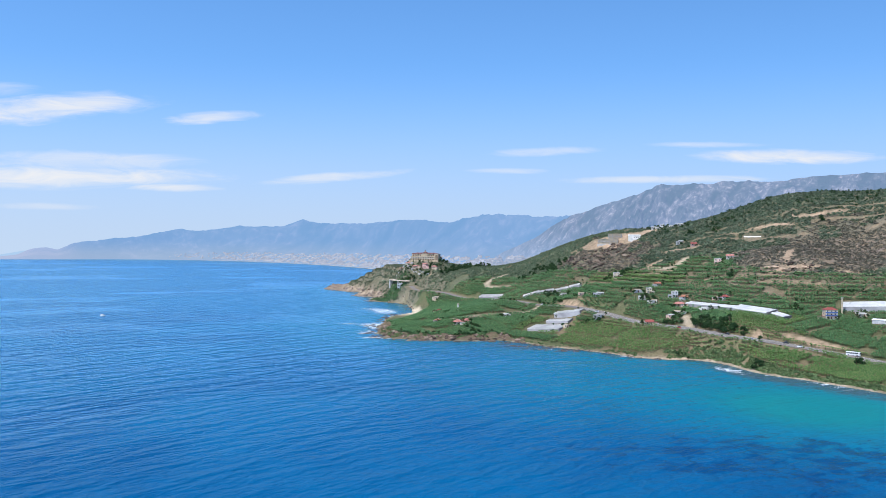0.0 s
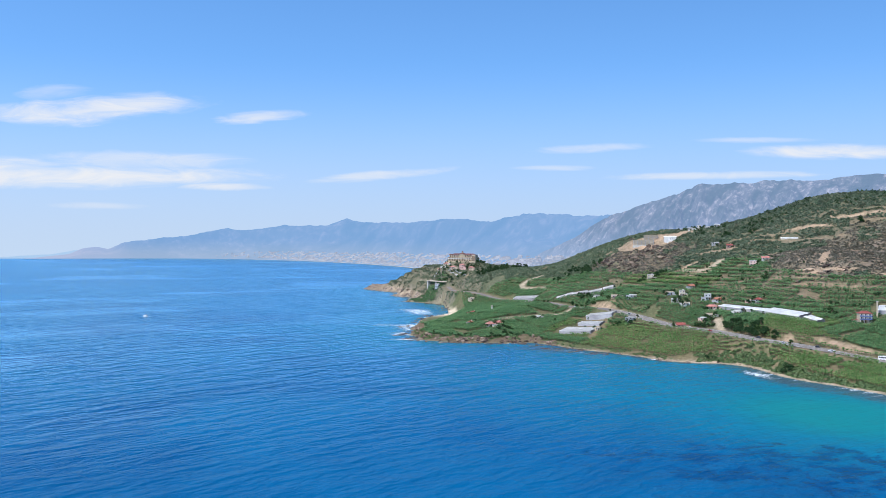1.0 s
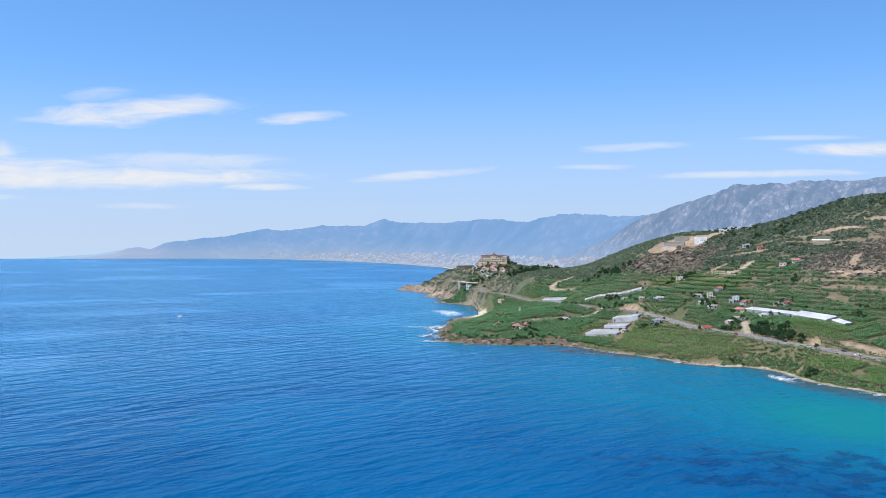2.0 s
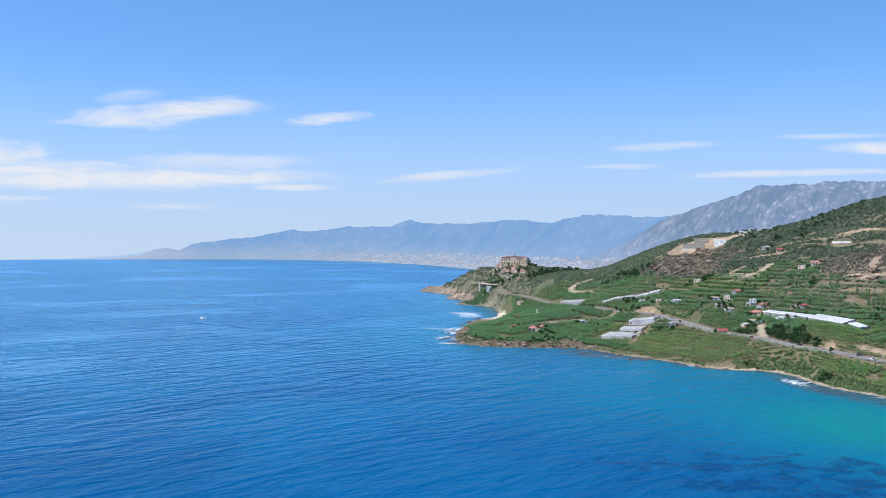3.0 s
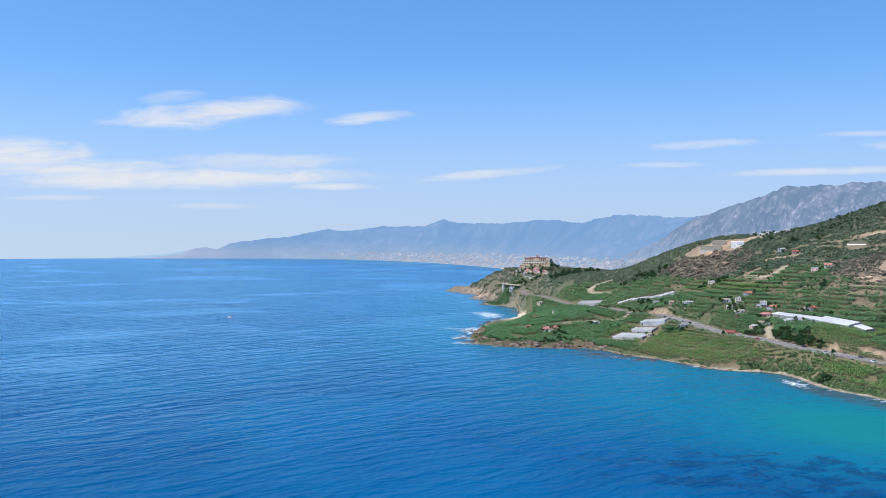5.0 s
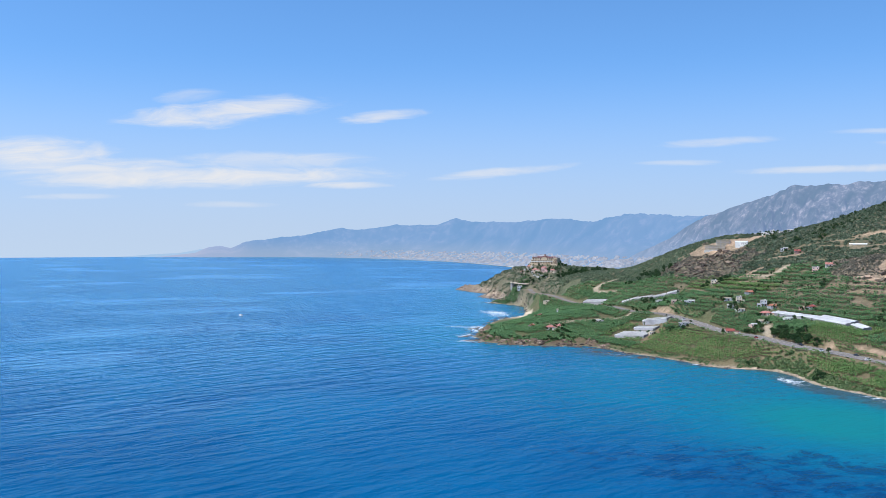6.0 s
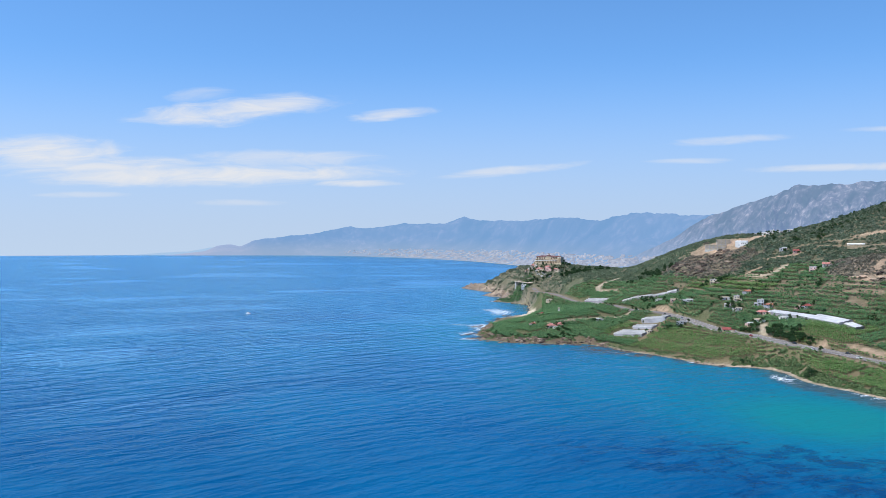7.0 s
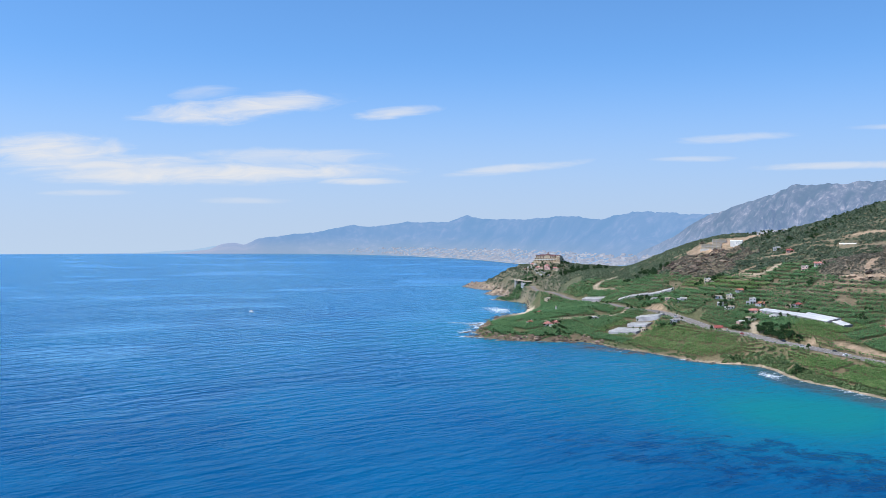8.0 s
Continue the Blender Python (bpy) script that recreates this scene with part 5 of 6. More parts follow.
def hotel():
    root = new("hotel")
    base = 63.5
    w, d = 48.0, 14.0
    part("podium", box(w + 4, d + 7, 4, 0, -1, -2, 0.1), HOTEL_WALL, root)
    part("wall", box(w, d, 6.0, 0, 0, 2, 0.08), HOTEL_WALL, root)
    upper = part("upper_storey", box(w - 3, d - 2, 3.4, 0, 0, 8, 0.08), HOTEL_UPPER, root)
    part("cornice", box(w + 0.8, d + 0.8, 0.45, 0, 0, 7.8, 0.08), WHITE_WALL, root)
    # a row of small hipped pavilions along the front
    for k in range(-3, 4):
        if k == 0:
            continue
        px = k * 6.6
        t = part("pavilion", box(4.4, 3.0, 4.0, px, -d / 2 + 0.8, 8, 0.06), HOTEL_WALL, root)
        part("roof", roof_shape(4.4, 3.4, 1.5, True, over=0.5), DARK_TILE, t).location = (px, -d / 2 + 0.8, 12.1)
        part("shutter", box(1.8, 0.12, 2.2, px, -d / 2 - 0.78, 8.7), SHUTTER_AND_SHADE, t)
    part("roof", roof_shape(w - 3, d - 2, 2.6, True, over=0.6), DARK_TILE, upper).location = (0, 0, 11.5)
    t = part("tower", box(8, 7, 5.2, 0, -d / 2 + 3, 8, 0.08), HOTEL_WALL, root)
    part("roof", roof_shape(8, 7, 2.8, True), DARK_TILE, t).location = (0, -d / 2 + 3, 13.3)
    part("lantern", box(1.8, 1.8, 1.4, 0, -d / 2 + 3, 15.4, 0.06), HOTEL_WALL, t)
    part("lantern_roof", roof_shape(1.8, 1.8, 1.0, True, 0.15, 0.3), DARK_TILE, t).location = (0, -d / 2 + 3, 16.9)
    t = part("end_tower", box(6.5, 9, 12.2, w / 2 - 2, -d / 2 + 2, -0.5, 0.08), HOTEL_WALL, root)
    part("parapet", box(7.1, 9.6, 0.5, w / 2 - 2, -d / 2 + 2, 11.7, 0.06), WHITE_WALL, t)
    for k in range(3):
        part("tall_window", box(1.0, 0.12, 8.6, w / 2 - 4 + 2.0 * k, -d / 2 - 2.56, 1.8), SHUTTER_AND_SHADE, t)
    # two storeys of arcade; solid dark panels paint the shade in its openings
    for s in range(2):
        for k in range(14):
            x = -w / 2 + 1.8 + k * (w - 9) / 13
            part("arcade_shade_panel", box(1.9, 0.14, 2.0, x, -d / 2 - 0.05, 2.4 + 2.9 * s), SHUTTER_AND_SHADE, root)
    for k in range(15):
        part("column", box(0.55, 0.55, 5.6, -w / 2 + 0.4 + k * (w - 9) / 13, -d / 2 - 1.6, 2), HOTEL_WALL, root)
    b = part("balcony", box(w - 7, 2.0, 0.25, -3.2, -d / 2 - 1.05, 4.75), HOTEL_WALL, root)
    part("railing", box(w - 7, 0.12, 0.9, -3.2, -d / 2 - 2.0, 5.0), WHITE_WALL, b)
    part("terrace_roof", box(w - 7, 2.4, 0.3, -3.2, -d / 2 - 1.25, 7.55), HOTEL_WALL, root)
    root.matrix_basis = pose(74, 1466, base, 0, 0, -28)
    return tagged(root, "large yellow hotel with dark brown tiled roofs on the wooded cape", "hotel")


hotel()
for x, y, t, w, s in ((46, 1466, -30, 9, 1), (56, 1448, -34, 12, 1), (70, 1438, -34, 10, 2), (84, 1428, -34, 8, 1), (36, 1484, -30, 8, 1)):
    house(x, y, t, w, 7, s, "hip", ROSE_WALL if s == 2 else CREAM_WALL, PINK_TILE, "pale guest house with a faded tiled roof below the hotel")


def retaining_wall(a, b, label):
    """A stone-faced terrace wall that follows the slope."""
    root = new("retaining_wall")
    n = 8
    for k in range(n):
        x0, y0 = a[0] + (b[0] - a[0]) * (k + 0.5) / n, a[1] + (b[1] - a[1]) * (k + 0.5) / n
        ln = math.hypot(b[0] - a[0], b[1] - a[1]) / n
        ob = part("wall_panel", box(ln - 0.1, 0.7, 4.2, 0, 0, -2.0, 0.06), CONCRETE, root)
        ob.matrix_basis = pose(x0, y0, height(x0, y0), 0, 0, math.degrees(math.atan2(b[1] - a[1], b[0] - a[0])))
    return tagged(root, label, "wall")


retaining_wall((22, 1512), (62, 1424), "grey terrace wall along the wooded cape slope")
retaining_wall((30, 1500), (74, 1412), "pale retaining wall below the hotel gardens")


# unfinished complex cut into the hill
def complex_block(x, y, turn, w, d, storeys, mat, label):
    root = new("unfinished_building")
    base = height(x, y) - 1.0
    for s in range(storeys + 1):
        part("floor_slab", box(w, d, 0.35, 0, 0, 3.3 * s), CONCRETE if s < storeys else mat, root)
    n = max(3, int(w / 5))
    for s in range(storeys):
        for k in range(n + 1):
            for e in (-1, 1):
                part("column", box(0.5, 0.5, 2.95, -w / 2 + 0.5 + k * (w - 1) / n, e * (d / 2 - 0.5), 3.3 * s + 0.35), CONCRETE, root)
        part("back_wall", box(w - 2, 0.3, 2.95, 0, -d / 2 + 1.6, 3.3 * s + 0.35), mat, root)
    part("foundation", box(w + 1, d + 1, 4, 0, 0, -4.0), CONCRETE, root)
    root.matrix_basis = pose(x, y, base, 0, 0, turn)
    return tagged(root, label, "building")


complex_block(287, 1146, -20, 26, 10, 2, CREAM_WALL, "unfinished concrete building in a cut of bare earth")
complex_block(300, 1160, -20, 18, 10, 2, CREAM_WALL, "unfinished rendered building behind the bare cutting")


def white_hall(x, y, turn, w, d, h, mat, label):
    root = new("hall")
    base = height(x, y) - 0.6
    part("wall", box(w, d, h + 2, 0, 0, -2, 0.05), mat, root)
    part("roof", roof_shape(w, d, 0.9, False, 0.15, 0.3), FILM, root).location = (0, 0, h + 0.16)
    part("door", box(2.4, 0.1, min(2.4, h), -w * 0.2, -d / 2 - 0.04, 0.0), STEEL, root)
    for k in range(3 if h > 2 else 0):
        window(root, 1.4, 1.0, pose(w * 0.05 + k * w * 0.14, -d / 2 - 0.05, h * 0.45))
    root.matrix_basis = pose(x, y, base, 0, 0, turn)
    return tagged(root, label, "hall")


white_hall(316, 1128, -20, 15, 8, 6, WHITE_WALL, "white rendered hall above the bare cutting")
white_hall(414, 997, -25, 18, 3, 0.7, CREAM_WALL, "long low cream shed on a hillside terrace")
white_hall(408, 722, -50, 20, 6, 3.0, GREY_WALL, "long grey shed beside a small plot")


# concrete road bridge at the cape
def bridge():
    root = new("bridge")
    z = 33.0
    ax, ay, bx, by = 17, 1480, 42, 1428
    ln, t = math.hypot(bx - ax, by - ay), math.degrees(math.atan2(by - ay, bx - ax))
    part("deck", joined(box(ln, 7, 0.9, 0, 0, -0.9, 0.08), box(ln, 0.3, 0.8, 0, 3.3, 0), box(ln, 0.3, 0.8, 0, -3.3, 0)), CREAM_WALL, root)
    for k, wide in ((-0.48, 4.0), (0.0, 1.4)):
        px, py = (ax + bx) / 2 + k * (bx - ax), (ay + by) / 2 + k * (by - ay)
        h = z - 0.9 - height(px, py) + 1.5
        part("pier", box(wide, 5, h, k * ln, 0, -0.9 - h, 0.1), CONCRETE, root)
    root.matrix_basis = pose((ax + bx) / 2, (ay + by) / 2, z, 0, 0, t)
    return tagged(root, "pale concrete road bridge on tall grey piers", "bridge")


bridge()

# slim white tower in a field
root = new("water_tower")
part("shaft", box(1.5, 1.5, 6.2, 0, 0, -0.6, 0.1), WHITE_WALL, root)
part("tank", box(2.1, 2.1, 1.5, 0, 0, 5.6, 0.15), CREAM_WALL, root)
root.matrix_basis = pose(79, 1020, height(79, 1020), 0, 0, 15)
tagged(root, "slim pale water tower among banana plants", "tower")


# slim tan mast tower beside the house with blue balconies
root = new("mast_tower")
part("shaft", box(1.2, 1.2, 14.5, 0, 0, -0.8, 0.08), CREAM_WALL, root)
part("cap", box(1.7, 1.7, 0.5, 0, 0, 13.7, 0.08), CONCRETE, root)
part("platform", box(1.6, 1.6, 0.3, 0, 0, 9.0, 0.05), CONCRETE, root)
root.matrix_basis = pose(389, 757, height(389, 757), 0, 0, -12)
tagged(root, "slim tan tower standing beside the hillside house", "tower")


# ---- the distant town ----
# town walls and window bands carry painted haze as bluish emission
TOWN_WALL = backdrop_material("hazed_town_render", (0.26, 0.23, 0.21), (0.72, 0.65, 0.58), (0.42, 0.31, 0.26), (0.38, 0.5, 0.74), 0.44, 0.1, 9.0)
TOWN_SHADE = backdrop_material("hazed_window_band", (0.25, 0.27, 0.3), (0.32, 0.33, 0.35), (0.3, 0.3, 0.32), (0.36, 0.49, 0.72), 0.55)


def far_height(b, r):
    """Height of the distant plain at a bearing and a distance."""
    i = int(np.clip(np.searchsorted(bear, b), 0, len(bear) - 1))
    return float(np.interp(r, fr[:, i], fz[:, i]))


def block_mesh(w, d, floors):
    """Floor slabs with darker window bands between them, and a parapet."""
    bm, h = bmesh.new(), 3.0
    levels = []
    for k in range(floors):
        levels += [(w, d, k * h, 0), (w, d, k * h + 1.3, 0), (w - 0.8, d - 0.8, k * h + 1.3, 1), (w - 0.8, d - 0.8, k * h + h, 0)]
    top = floors * h
    levels += [(w, d, top, 0), (w, d, top + 1.0, 0), (w * 0.3, d * 0.4, top + 1.0, 0), (w * 0.3, d * 0.4, top + 3.2, 0)]
    rings = [[bm.verts.new((sx * a / 2, sy * c / 2, z)) for sx, sy in ((-1, -1), (1, -1), (1, 1), (-1, 1))] for a, c, z, _ in levels]
    for lower, upper, row in zip(rings, rings[1:], levels):
        for k in range(4):
            bm.faces.new((lower[k], lower[(k + 1) % 4], upper[(k + 1) % 4], upper[k])).material_index = row[3]
    bm.faces.new(rings[-1])
    me = bpy.data.meshes.new("apartment_block")
    bm.to_mesh(me)
    bm.free()
    me.materials.append(TOWN_WALL)
    me.materials.append(TOWN_SHADE)
    return me


blocks = [block_mesh(w, d, n) for w, d, n in ((16, 12, 4), (20, 12, 5), (13, 12, 6), (24, 12, 4), (14, 14, 3))]
crng = np.random.default_rng(11)
places = []
while len(places) < 4600:
    pick = crng.random()
    if pick < 0.5:
        # rows of blocks behind the long beach
        b = crng.uniform(-13.0, 1.3)
        if b < -5 and crng.random() < 0.45 + 0.075 * (-5 - b):
            continue
        spread = crng.random() ** 2.4 * 0.7
    elif pick < 0.82:
        # the quarter seen past the hotel
        b = crng.uniform(1.0, 10.6)
        spread = crng.random() ** 1.8 * 0.7
    else:
        # villages and sheds over the plain up to the foot of the range
        b = crng.uniform(-9.0, 9.5)
        spread = crng.random() ** 0.9 * 0.8
    sh, ft = float(np.interp(b, bear, shore)), float(np.interp(b, bear, FOOT))
    r = sh + 18 + (ft - sh) * spread
    if float(rugged(np.array([b * 80.0]), np.array([r * 0.5]), 46, 3)[0]) > -0.12 + 0.25 * spread:
        places.append((r, b))
places.sort()
low_verts, low_faces = [], []
for k, (r, b) in enumerate(places):
    x, y, z = CENTRE[0] + r * math.sin(radians(b)), CENTRE[1] + r * math.cos(radians(b)), far_height(b, r)
    a = crng.uniform(-25, 25)
    s = crng.uniform(0.3, 0.62) * (0.75 if b < 0.6 else 1.1)
    if k < 290:
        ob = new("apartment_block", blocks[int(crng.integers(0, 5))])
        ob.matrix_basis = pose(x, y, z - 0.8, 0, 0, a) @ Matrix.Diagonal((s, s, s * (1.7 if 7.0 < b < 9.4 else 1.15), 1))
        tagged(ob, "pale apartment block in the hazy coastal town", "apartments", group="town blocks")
    else:
        w, d, h = crng.uniform(3, 9), crng.uniform(3, 6), crng.uniform(1.2, 4.2) * (1.25 if r < 3300 else 1.0)
        o = len(low_verts)
        c, sn = math.cos(radians(a)), math.sin(radians(a))
        for zz in (-1, h):
            for u, q in ((-w, -d), (w, -d), (w, d), (-w, d)):
                low_verts.append((x + (u * c - q * sn) / 2, y + (u * sn + q * c) / 2, z + zz))
        low_faces += [(o, o + 1, o + 5, o + 4), (o + 1, o + 2, o + 6, o + 5), (o + 2, o + 3, o + 7, o + 6), (o + 3, o, o + 4, o + 7), (o + 4, o + 5, o + 6, o + 7)]
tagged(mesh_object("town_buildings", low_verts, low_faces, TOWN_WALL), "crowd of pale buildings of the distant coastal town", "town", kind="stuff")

# long sandy beach before the town
p = [(CENTRE[0] + (r + 6) * math.sin(radians(b)), CENTRE[1] + (r + 6) * math.cos(radians(b))) for b, r in zip(bear, shore) if -12 < b < 0.8]
v, f = strip(p[::3], 22, np.full(len(p[::3]), 1.6))
SAND = painted("pale_sand", (0.66, 0.58, 0.46), 0.95, 0.1, 0.05)
tagged(mesh_object("beach", v, f, SAND), "long pale sand beach before the distant town", "beach", kind="structure")


# ---- coach, boat, rocks, roadside shrubs ----
RUBBER = painted("tyre_rubber", (0.025, 0.025, 0.027), 0.85, 0.1, 2)
COACH_PAINT = painted("coach_paint", (0.72, 0.73, 0.75), 0.35, 0.06, 0.6, 0.5)
HULL_PAINT = painted("hull_paint", (0.8, 0.8, 0.8), 0.35, 0.06, 0.6, 0.5)


def wheel(parent, x, y, r):
    bm = bmesh.new()
    bmesh.ops.create_cone(bm, cap_ends=True, segments=14, radius1=r, radius2=r, depth=0.3, matrix=Matrix.Translation((x, y, r)) @ Matrix.Rotation(math.pi / 2, 4, "X"))
    w = part("wheel", bm, RUBBER, parent)
    bm = bmesh.new()
    bmesh.ops.create_cone(bm, cap_ends=True, segments=10, radius1=r * 0.55, radius2=r * 0.5, depth=0.34, matrix=Matrix.Translation((x, y, r)) @ Matrix.Rotation(math.pi / 2, 4, "X"))
    part("rim", bm, STEEL, w)


def coach(x, y, turn, z):
    root = new("coach")
    part("body", box(10.4, 2.5, 2.75, 0, 0, 0.45, 0.18), COACH_PAINT, root)
    for s in (-1, 1):
        for k in range(6):
            part("side_window", box(1.35, 0.06, 0.95, -4.0 + k * 1.5, s * 1.255, 1.75), GLASS, root)
    part("windscreen", box(0.06, 2.1, 1.25, 5.2, 0, 1.55), GLASS, root)
    part("roof_unit", box(2.4, 1.6, 0.28, -1.0, 0, 3.2, 0.08), HULL_PAINT, root)
    for wx in (-3.2, 3.4):
        for wy in (-1.12, 1.12):
            wheel(root, wx, wy, 0.5)
    root.matrix_basis = pose(x, y, z, 0, 0, turn)
    return tagged(root, "white coach with dark windows on the coast road", "coach")


def on_road(k, off):
    i = int(np.argmin(np.hypot(road_line[:, 0] - k[0], road_line[:, 1] - k[1])))
    t = road_line[i + 1] - road_line[i - 1]
    t /= np.linalg.norm(t)
    return road_line[i][0] - t[1] * off, road_line[i][1] + t[0] * off, math.degrees(math.atan2(t[1], t[0])), road_z[i] + 0.22


bx, by, bt, bz = on_road((341, 658), -5.2)
coach(bx, by, bt + 180, bz)

def car(x, y, turn, z, paint, label):
    root = new("car")
    part("body", box(4.3, 1.75, 0.75, 0, 0, 0.35, 0.14), paint, root)
    bm = box(2.3, 1.55, 0.62, -0.2, 0, 1.1)
    for v in bm.verts:
        if v.co.z > 1.4:
            v.co.x, v.co.y = -0.2 + (v.co.x + 0.2) * 0.72, v.co.y * 0.84
    cabin = part("cabin", bm, GLASS, root)
    part("roof_panel", box(1.6, 1.28, 0.06, -0.2, 0, 1.72), paint, cabin)
    for wx in (-1.35, 1.35):
        for wy in (-0.8, 0.8):
            wheel(root, wx, wy, 0.32)
    root.matrix_basis = pose(x, y, z, 0, 0, turn)
    return tagged(root, label, "car", group="cars on the road")


SILVER_PAINT, DARK_PAINT, RED_PAINT = painted("silver_car_paint", (0.5, 0.51, 0.53), 0.35, 0.05, 0.6, 0.5), painted("dark_car_paint", (0.03, 0.032, 0.04), 0.35, 0.05, 0.6, 0.5), painted("red_car_paint", (0.35, 0.04, 0.035), 0.35, 0.05, 0.6, 0.5)
for at, lane, paint, hue in (((313, 678), 4.0, COACH_PAINT, "white"), ((304, 684), -4.4, DARK_PAINT, "black"), ((287, 702), 6.0, SILVER_PAINT, "silver"), ((271, 728), -4.4, DARK_PAINT, "black"),
                             ((252, 776), 5.6, RED_PAINT, "red"), ((236, 815), -5.0, COACH_PAINT, "white"), ((206, 875), 4.0, SILVER_PAINT, "silver"), ((164, 968), -3.0, COACH_PAINT, "white")):
    px, py, pt, pz = on_road(at, lane)
    car(px, py, pt + (180 if lane < 0 else 0), pz, paint, f"small {hue} car driving on the coast road")

# small motor boat
root = new("motor_boat")
bm = bmesh.new()
ring = []
for k, (px, half, deck, keel) in enumerate(((-3.6, 1.1, 0.9, -0.2), (-1.5, 1.3, 0.95, -0.4), (1.2, 1.2, 1.1, -0.4), (3.0, 0.55, 1.35, -0.1), (3.8, 0.05, 1.5, 0.6))):
    ring.append([bm.verts.new(c) for c in ((px, -half, deck), (px, -half * 0.7, 0.1), (px, 0, keel), (px, half * 0.7, 0.1), (px, half, deck))])
for a, b in zip(ring, ring[1:]):
    for i in range(4):
        bm.faces.new((a[i], b[i], b[i + 1], a[i + 1]))
    bm.faces.new((a[4], b[4], b[0], a[0]))
bm.faces.new(ring[0])
bmesh.ops.recalc_face_normals(bm, faces=bm.faces[:])
part("hull", bm, HULL_PAINT, root)
part("cabin", box(2.6, 1.7, 1.3, 0.2, 0, 0.9, 0.15), HULL_PAINT, root)
part("windscreen", box(0.08, 1.5, 0.7, 1.52, 0, 1.3), GLASS, root)
part("canopy", box(3.0, 1.9, 0.1, -0.2, 0, 2.3), WHITE_WALL, root)
root.matrix_basis = pose(-352, 1160, 0.05, 0, 0, 150)
tagged(root, "small white motor boat lying on open sea", "boat")

def rock_material():
    m, n, l, b = material("shore_rock", 0.95, 0.2)
    info = n.new("ShaderNodeObjectInfo")
    c = ramp(n, l, info.outputs["Random"], [(0.0, (0.045, 0.036, 0.032)), (0.4, (0.11, 0.083, 0.066)), (0.75, (0.19, 0.145, 0.11)), (1.0, (0.28, 0.22, 0.165))])
    grain = noise_tex(n, l, 0.8, 6, 0.7, "World")
    c = mix(n, l, 1.0, c, ramp(n, l, grain, [(0.3, (0.55, 0.52, 0.5)), (0.7, (1.3, 1.28, 1.25))]), "MULTIPLY")
    l.new(c, b.inputs["Base Color"])
    bumped(n, l, b, grain, 0.9, 0.5)
    return m


ROCK = rock_material()


def rock_mesh(seed):
    bm = bmesh.new()
    bmesh.ops.create_icosphere(bm, subdivisions=2, radius=1)
    for v in bm.verts:
        q = v.co + Vector((seed * 3.1, seed * 1.7, 0))
        v.co *= 1 + 0.6 * noise.noise(q * 1.5) + 0.4 * noise.noise(q * 3.7)
        v.co.z *= 0.62
    me = bpy.data.meshes.new("rock")
    bm.to_mesh(me)
    bm.free()
    me.materials.append(ROCK)
    return me


rocks = [rock_mesh(k) for k in range(6)]
rrng = np.random.default_rng(5)
made = 0
reefs = [(-22, 905, 10, 8), (-30, 945, 10, 16), (-22, 1030, 8, 30), (6, 1170, 7, 26), (14, 1330, 10, 36), (-30, 1560, 18, 50), (-78, 1760, 12, 60), (30, 868, 30, 4), (80, 862, 24, 3),
         (190, 738, 12, 6), (226, 716, 14, 3), (140, 808, 14, 14), (252, 690, 4, 12)]
for cx, cy, rx, ry in reefs:
    for _ in range(26 if cy > 850 else 11):
        x, y = cx + rrng.normal() * rx * 0.6, cy + rrng.normal() * ry * 0.6
        d = float(offshore(np.array([x]), np.array([y]))[0])
        if d > 7 or d < -16:
            continue
        s = rrng.uniform(0.5, 1.9) * (1.35 if cy > 850 else 0.6)
        z = max(height(x, y), -0.25 * s) if d > -3 else -0.3 * s
        ob = new("rock", rocks[int(rrng.integers(0, 6))])
        ob.matrix_basis = pose(x, y, z, rrng.uniform(-12, 12), rrng.uniform(-12, 12), rrng.uniform(0, 360)) @ Matrix.Diagonal((s * rrng.uniform(0.8, 1.6), s, s * 0.8, 1))
        tagged(ob, "weathered brown boulder on the wave-washed shore" if d > -2 else "dark wet rock awash in the surf", "rock", group="shore rocks")

# crags of the low cliffs and of the stony knob
for cx, cy, rx, ry, n, size, lo, hi in ((45, 876, 55, 12, 34, 1.7, 1, 13), (-6, 940, 10, 50, 26, 1.6, 0, 10), (-40, 1650, 45, 160, 50, 2.4, 1, 14), (262, 1085, 38, 46, 130, 2.4, 60, 900), (385, 850, 40, 12, 30, 2.0, 60, 900)):
    for _ in range(n):
        x, y = cx + rrng.uniform(-1, 1) * rx, cy + rrng.uniform(-1, 1) * ry
        d = float(offshore(np.array([x]), np.array([y]))[0])
        if not lo < d < hi:
            continue
        s = size * rrng.uniform(0.5, 1.3)
        ob = new("rock", rocks[int(rrng.integers(0, 6))])
        ob.matrix_basis = pose(x, y, height(x, y), rrng.uniform(-20, 20), rrng.uniform(-20, 20), rrng.uniform(0, 360)) @ Matrix.Diagonal((s * rrng.uniform(0.9, 1.7), s, s * rrng.uniform(0.7, 1.2), 1))
        tagged(ob, "jagged brown crag standing out of the slope" if d > 50 else "broken tan rock on the low sea cliff", "rock", group="crags")

# pale sandstone boulders under the brown slope
PALE_STONE = painted("pale_sandstone", (0.5, 0.36, 0.25), 0.95, 0.22, 0.5, relief=0.4)
for x, y, s in ((368, 859, 2.6), (374, 855, 3.4), (380, 848, 2.2), (388, 844, 3.0), (398, 841, 2.4)):
    me = rocks[int(rrng.integers(0, 6))].copy()
    me.materials.clear()
    me.materials.append(PALE_STONE)
    ob = new("boulder", me)
    ob.matrix_basis = pose(x, y, height(x, y) + 0.2 * s, 0, 0, rrng.uniform(0, 360)) @ Matrix.Diagonal((1.3 * s, s, 0.9 * s, 1))
    tagged(ob, "pale orange sandstone boulder under the brown slope", "rock", group="sandstone boulders")

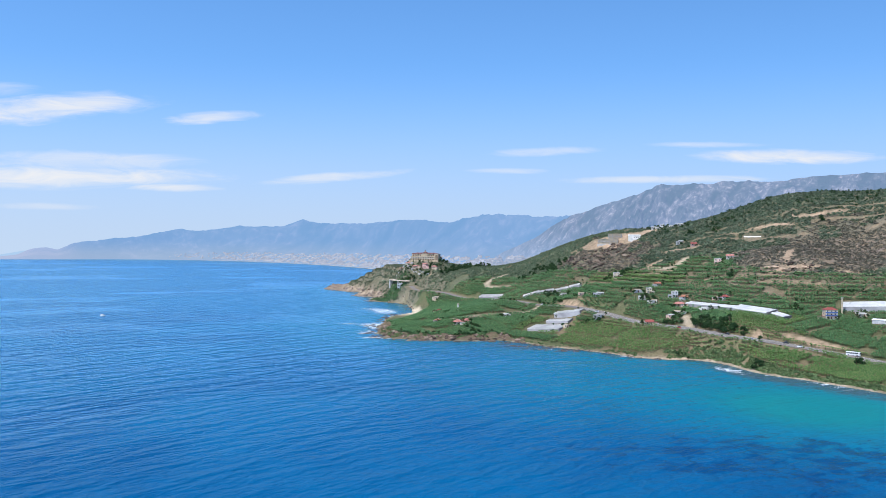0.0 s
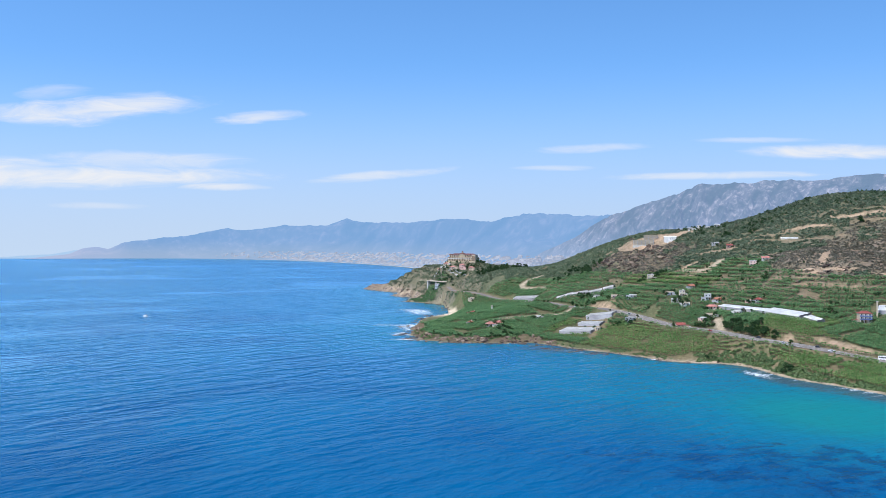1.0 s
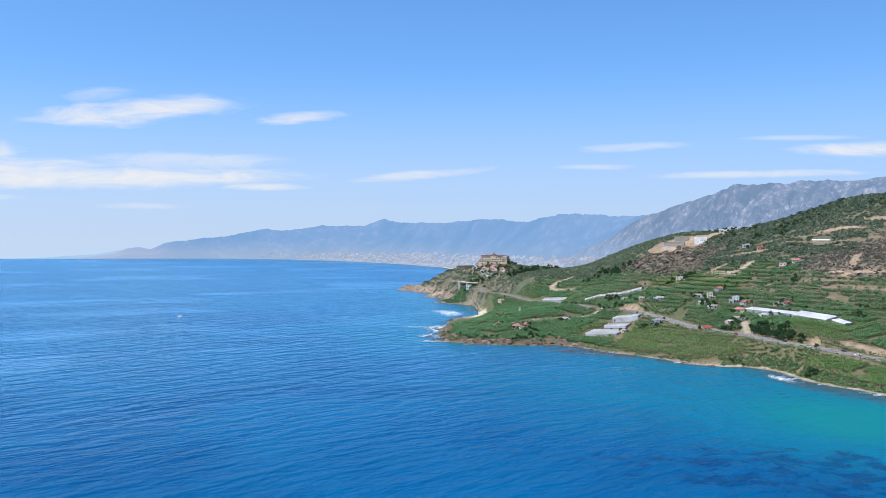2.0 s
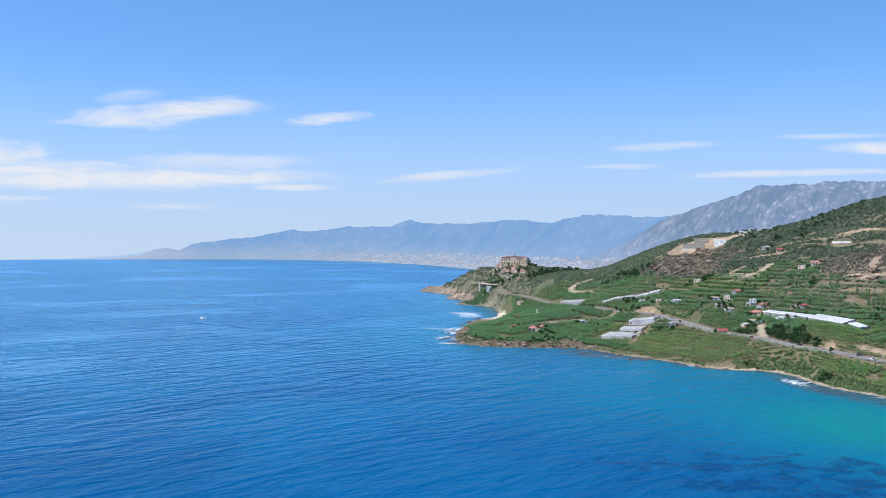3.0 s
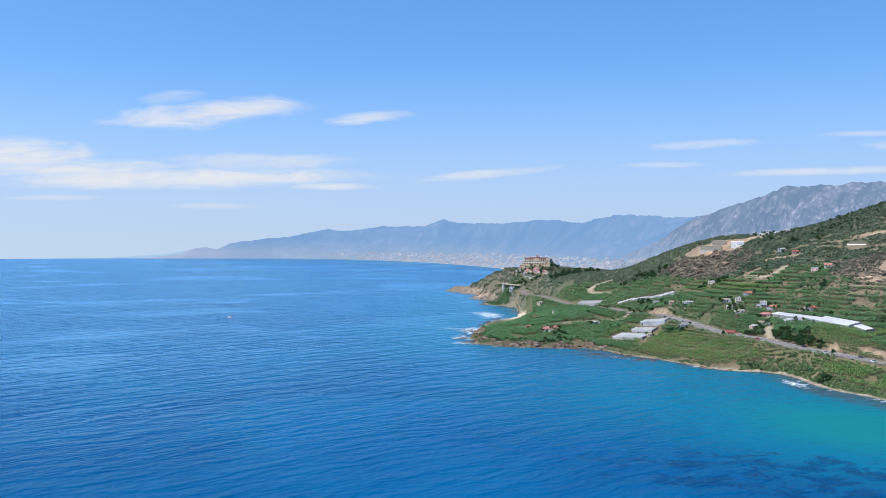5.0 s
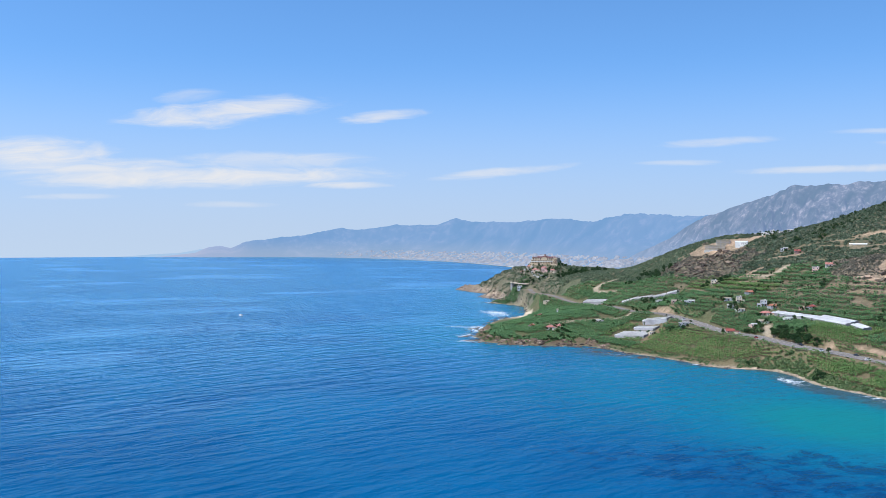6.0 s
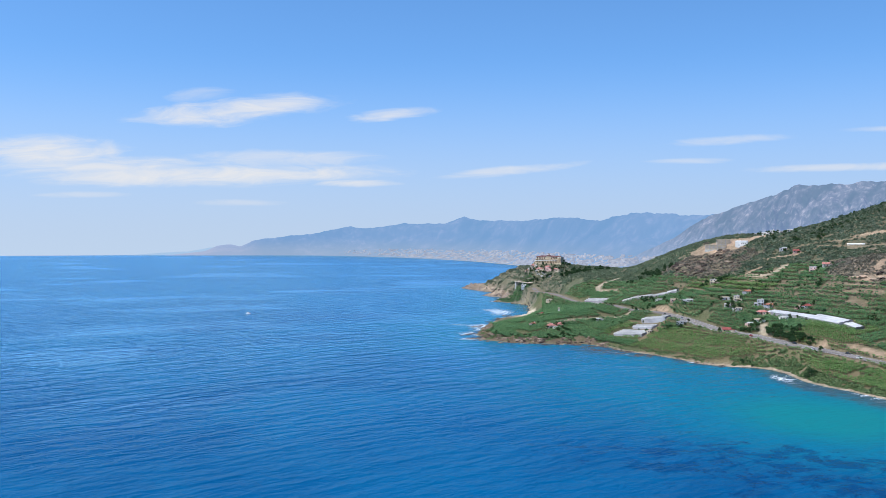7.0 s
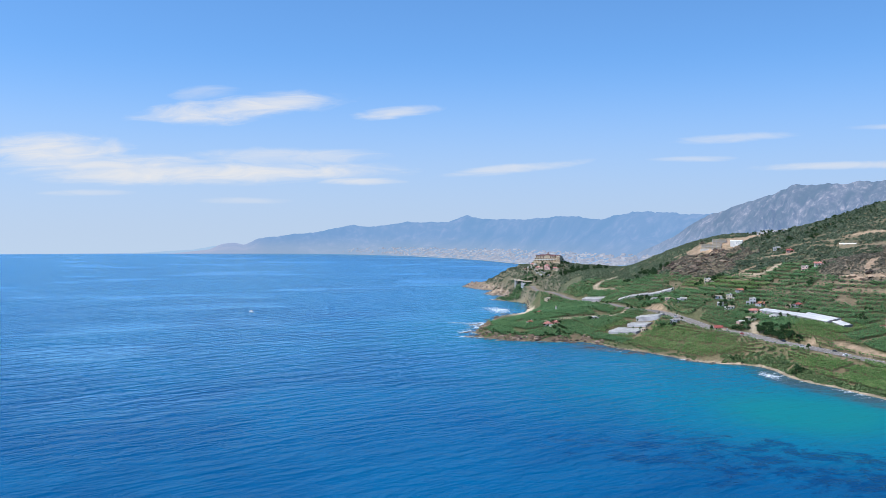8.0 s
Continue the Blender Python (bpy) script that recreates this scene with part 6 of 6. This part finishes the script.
# single shrubs along the road
srng = np.random.default_rng(9)
shrub_v, shrub_f = bush_shape(srng, 60, 0.34)
shrub = plain_mesh("shrub", shrub_v, shrub_f)
shrub.materials.append(TREE_LEAF)
for k in range(4, len(road_line) - 40, 3):
    for off in (-11.6, 11.4, 0.0):
        if srng.random() < (0.75 if off == 0 else 0.55):
            continue
        x, y, t, z = on_road(road_line[k], off + srng.uniform(-0.6, 0.6))
        s = srng.uniform(0.55, 1.25) * (0.6 if off == 0 else 1)
        ob = new("shrub", shrub)
        ob.matrix_basis = pose(x, y, height(x, y) - 0.1, 0, 0, srng.uniform(0, 360)) @ Matrix.Diagonal((s, s, s, 1))
        tagged(ob, "dark rounded shrub at the edge of the coast road", "shrub", group="roadside shrubs")


# ---- broken rock along the shore ----
def rubble_material(name, dark, mid, light):
    m, n, l, b = material(name, 0.95, 0.2)
    geo = n.new("ShaderNodeNewGeometry")
    c = ramp(n, l, geo.outputs["Random Per Island"], [(0.0, dark), (0.55, mid), (1.0, light)])
    grain = noise_tex(n, l, 0.9, 6, 0.7, "World")
    c = mix(n, l, 1.0, c, ramp(n, l, grain, [(0.3, (0.6, 0.58, 0.56)), (0.7, (1.25, 1.22, 1.2))]), "MULTIPLY")
    l.new(c, b.inputs["Base Color"])
    bumped(n, l, b, grain, 0.8, 0.4)
    return m


WET_RUBBLE = rubble_material("wet_shore_rock", (0.035, 0.03, 0.028), (0.085, 0.066, 0.054), (0.17, 0.13, 0.1))
DRY_RUBBLE = rubble_material("dry_cape_rock", (0.13, 0.1, 0.085), (0.26, 0.205, 0.17), (0.4, 0.33, 0.28))
CLIFF_RUBBLE = rubble_material("sea_cliff_rock", (0.09, 0.066, 0.052), (0.2, 0.15, 0.115), (0.34, 0.265, 0.205))
BEACH_RUBBLE = rubble_material("beach_cobble", (0.1, 0.08, 0.065), (0.25, 0.2, 0.155), (0.42, 0.36, 0.29))


def chunk_shape(rng):
    """An angular block of 24 faces."""
    bm = bmesh.new()
    bmesh.ops.create_cube(bm, size=2)
    bmesh.ops.subdivide_edges(bm, edges=bm.edges[:], cuts=1, use_grid_fill=True)
    v = np.array([q.co for q in bm.verts])
    f = np.array([[q.index for q in p.verts] for p in bm.faces])
    bm.free()
    v = v / np.linalg.norm(v, axis=1)[:, None] ** 0.8
    v = v * rng.uniform(0.6, 1.2, (len(v), 1)) + rng.normal(0, 0.1, v.shape)
    return v * (1.15, 0.85, 0.7), f


krng = np.random.default_rng(21)
chunks = [chunk_shape(krng) for _ in range(8)]


def rubble(n, x0, x1, y0, y1, lo, hi, small, big, mat, label, rough=0.0):
    x, y = krng.uniform(x0, x1, n), krng.uniform(y0, y1, n)
    d = offshore(x, y)
    ok = (d > lo) & (d < hi) & (rugged(x, y, 24, 40) > rough)
    ok &= np.hypot(x - 34, (y - 1225) * 0.6) > 20
    x, y, d = x[ok], y[ok], d[ok]
    z = np.where(d > -1.5, surface(x, y), -0.25)
    s = small + (big - small) * krng.random(len(x)) ** 2.2
    scatter("shore_rocks", chunks, x, y, z - 0.12 * s, s, mat, krng, 0.9, label, "rocks")


rubble(14000, -60, 130, 850, 1110, -11, 2.5, 0.5, 2.0, WET_RUBBLE, "dark wet rocks broken from the headland in the surf", 0.3)
rubble(9000, -20, 125, 850, 1010, 2, 14, 0.7, 2.6, CLIFF_RUBBLE, "dark brown broken rock of the low sea cliff", -0.05)
rubble(12000, -110, 60, 1100, 1520, -9, 3, 0.5, 2.2, WET_RUBBLE, "dark rocks at the foot of the cape", 0.1)
rubble(15000, -120, 60, 1480, 1900, -4, 13, 0.7, 2.8, DRY_RUBBLE, "pale pinkish rock ledges at the foot of the cape", -0.15)
rubble(26000, 110, 345, 545, 880, -1.6, 2.6, 0.25, 0.8, BEACH_RUBBLE, "cobbles and low rocks along the narrow beach", 0.0)
rubble(9000, 110, 232, 700, 880, -4, 2.2, 0.4, 1.3, WET_RUBBLE, "low dark rocks along the water's edge", 0.1)
rubble(9000, 90, 160, 765, 860, -26, -2, 0.3, 1.2, WET_RUBBLE, "brown reef rocks just under the surf", 0.1)
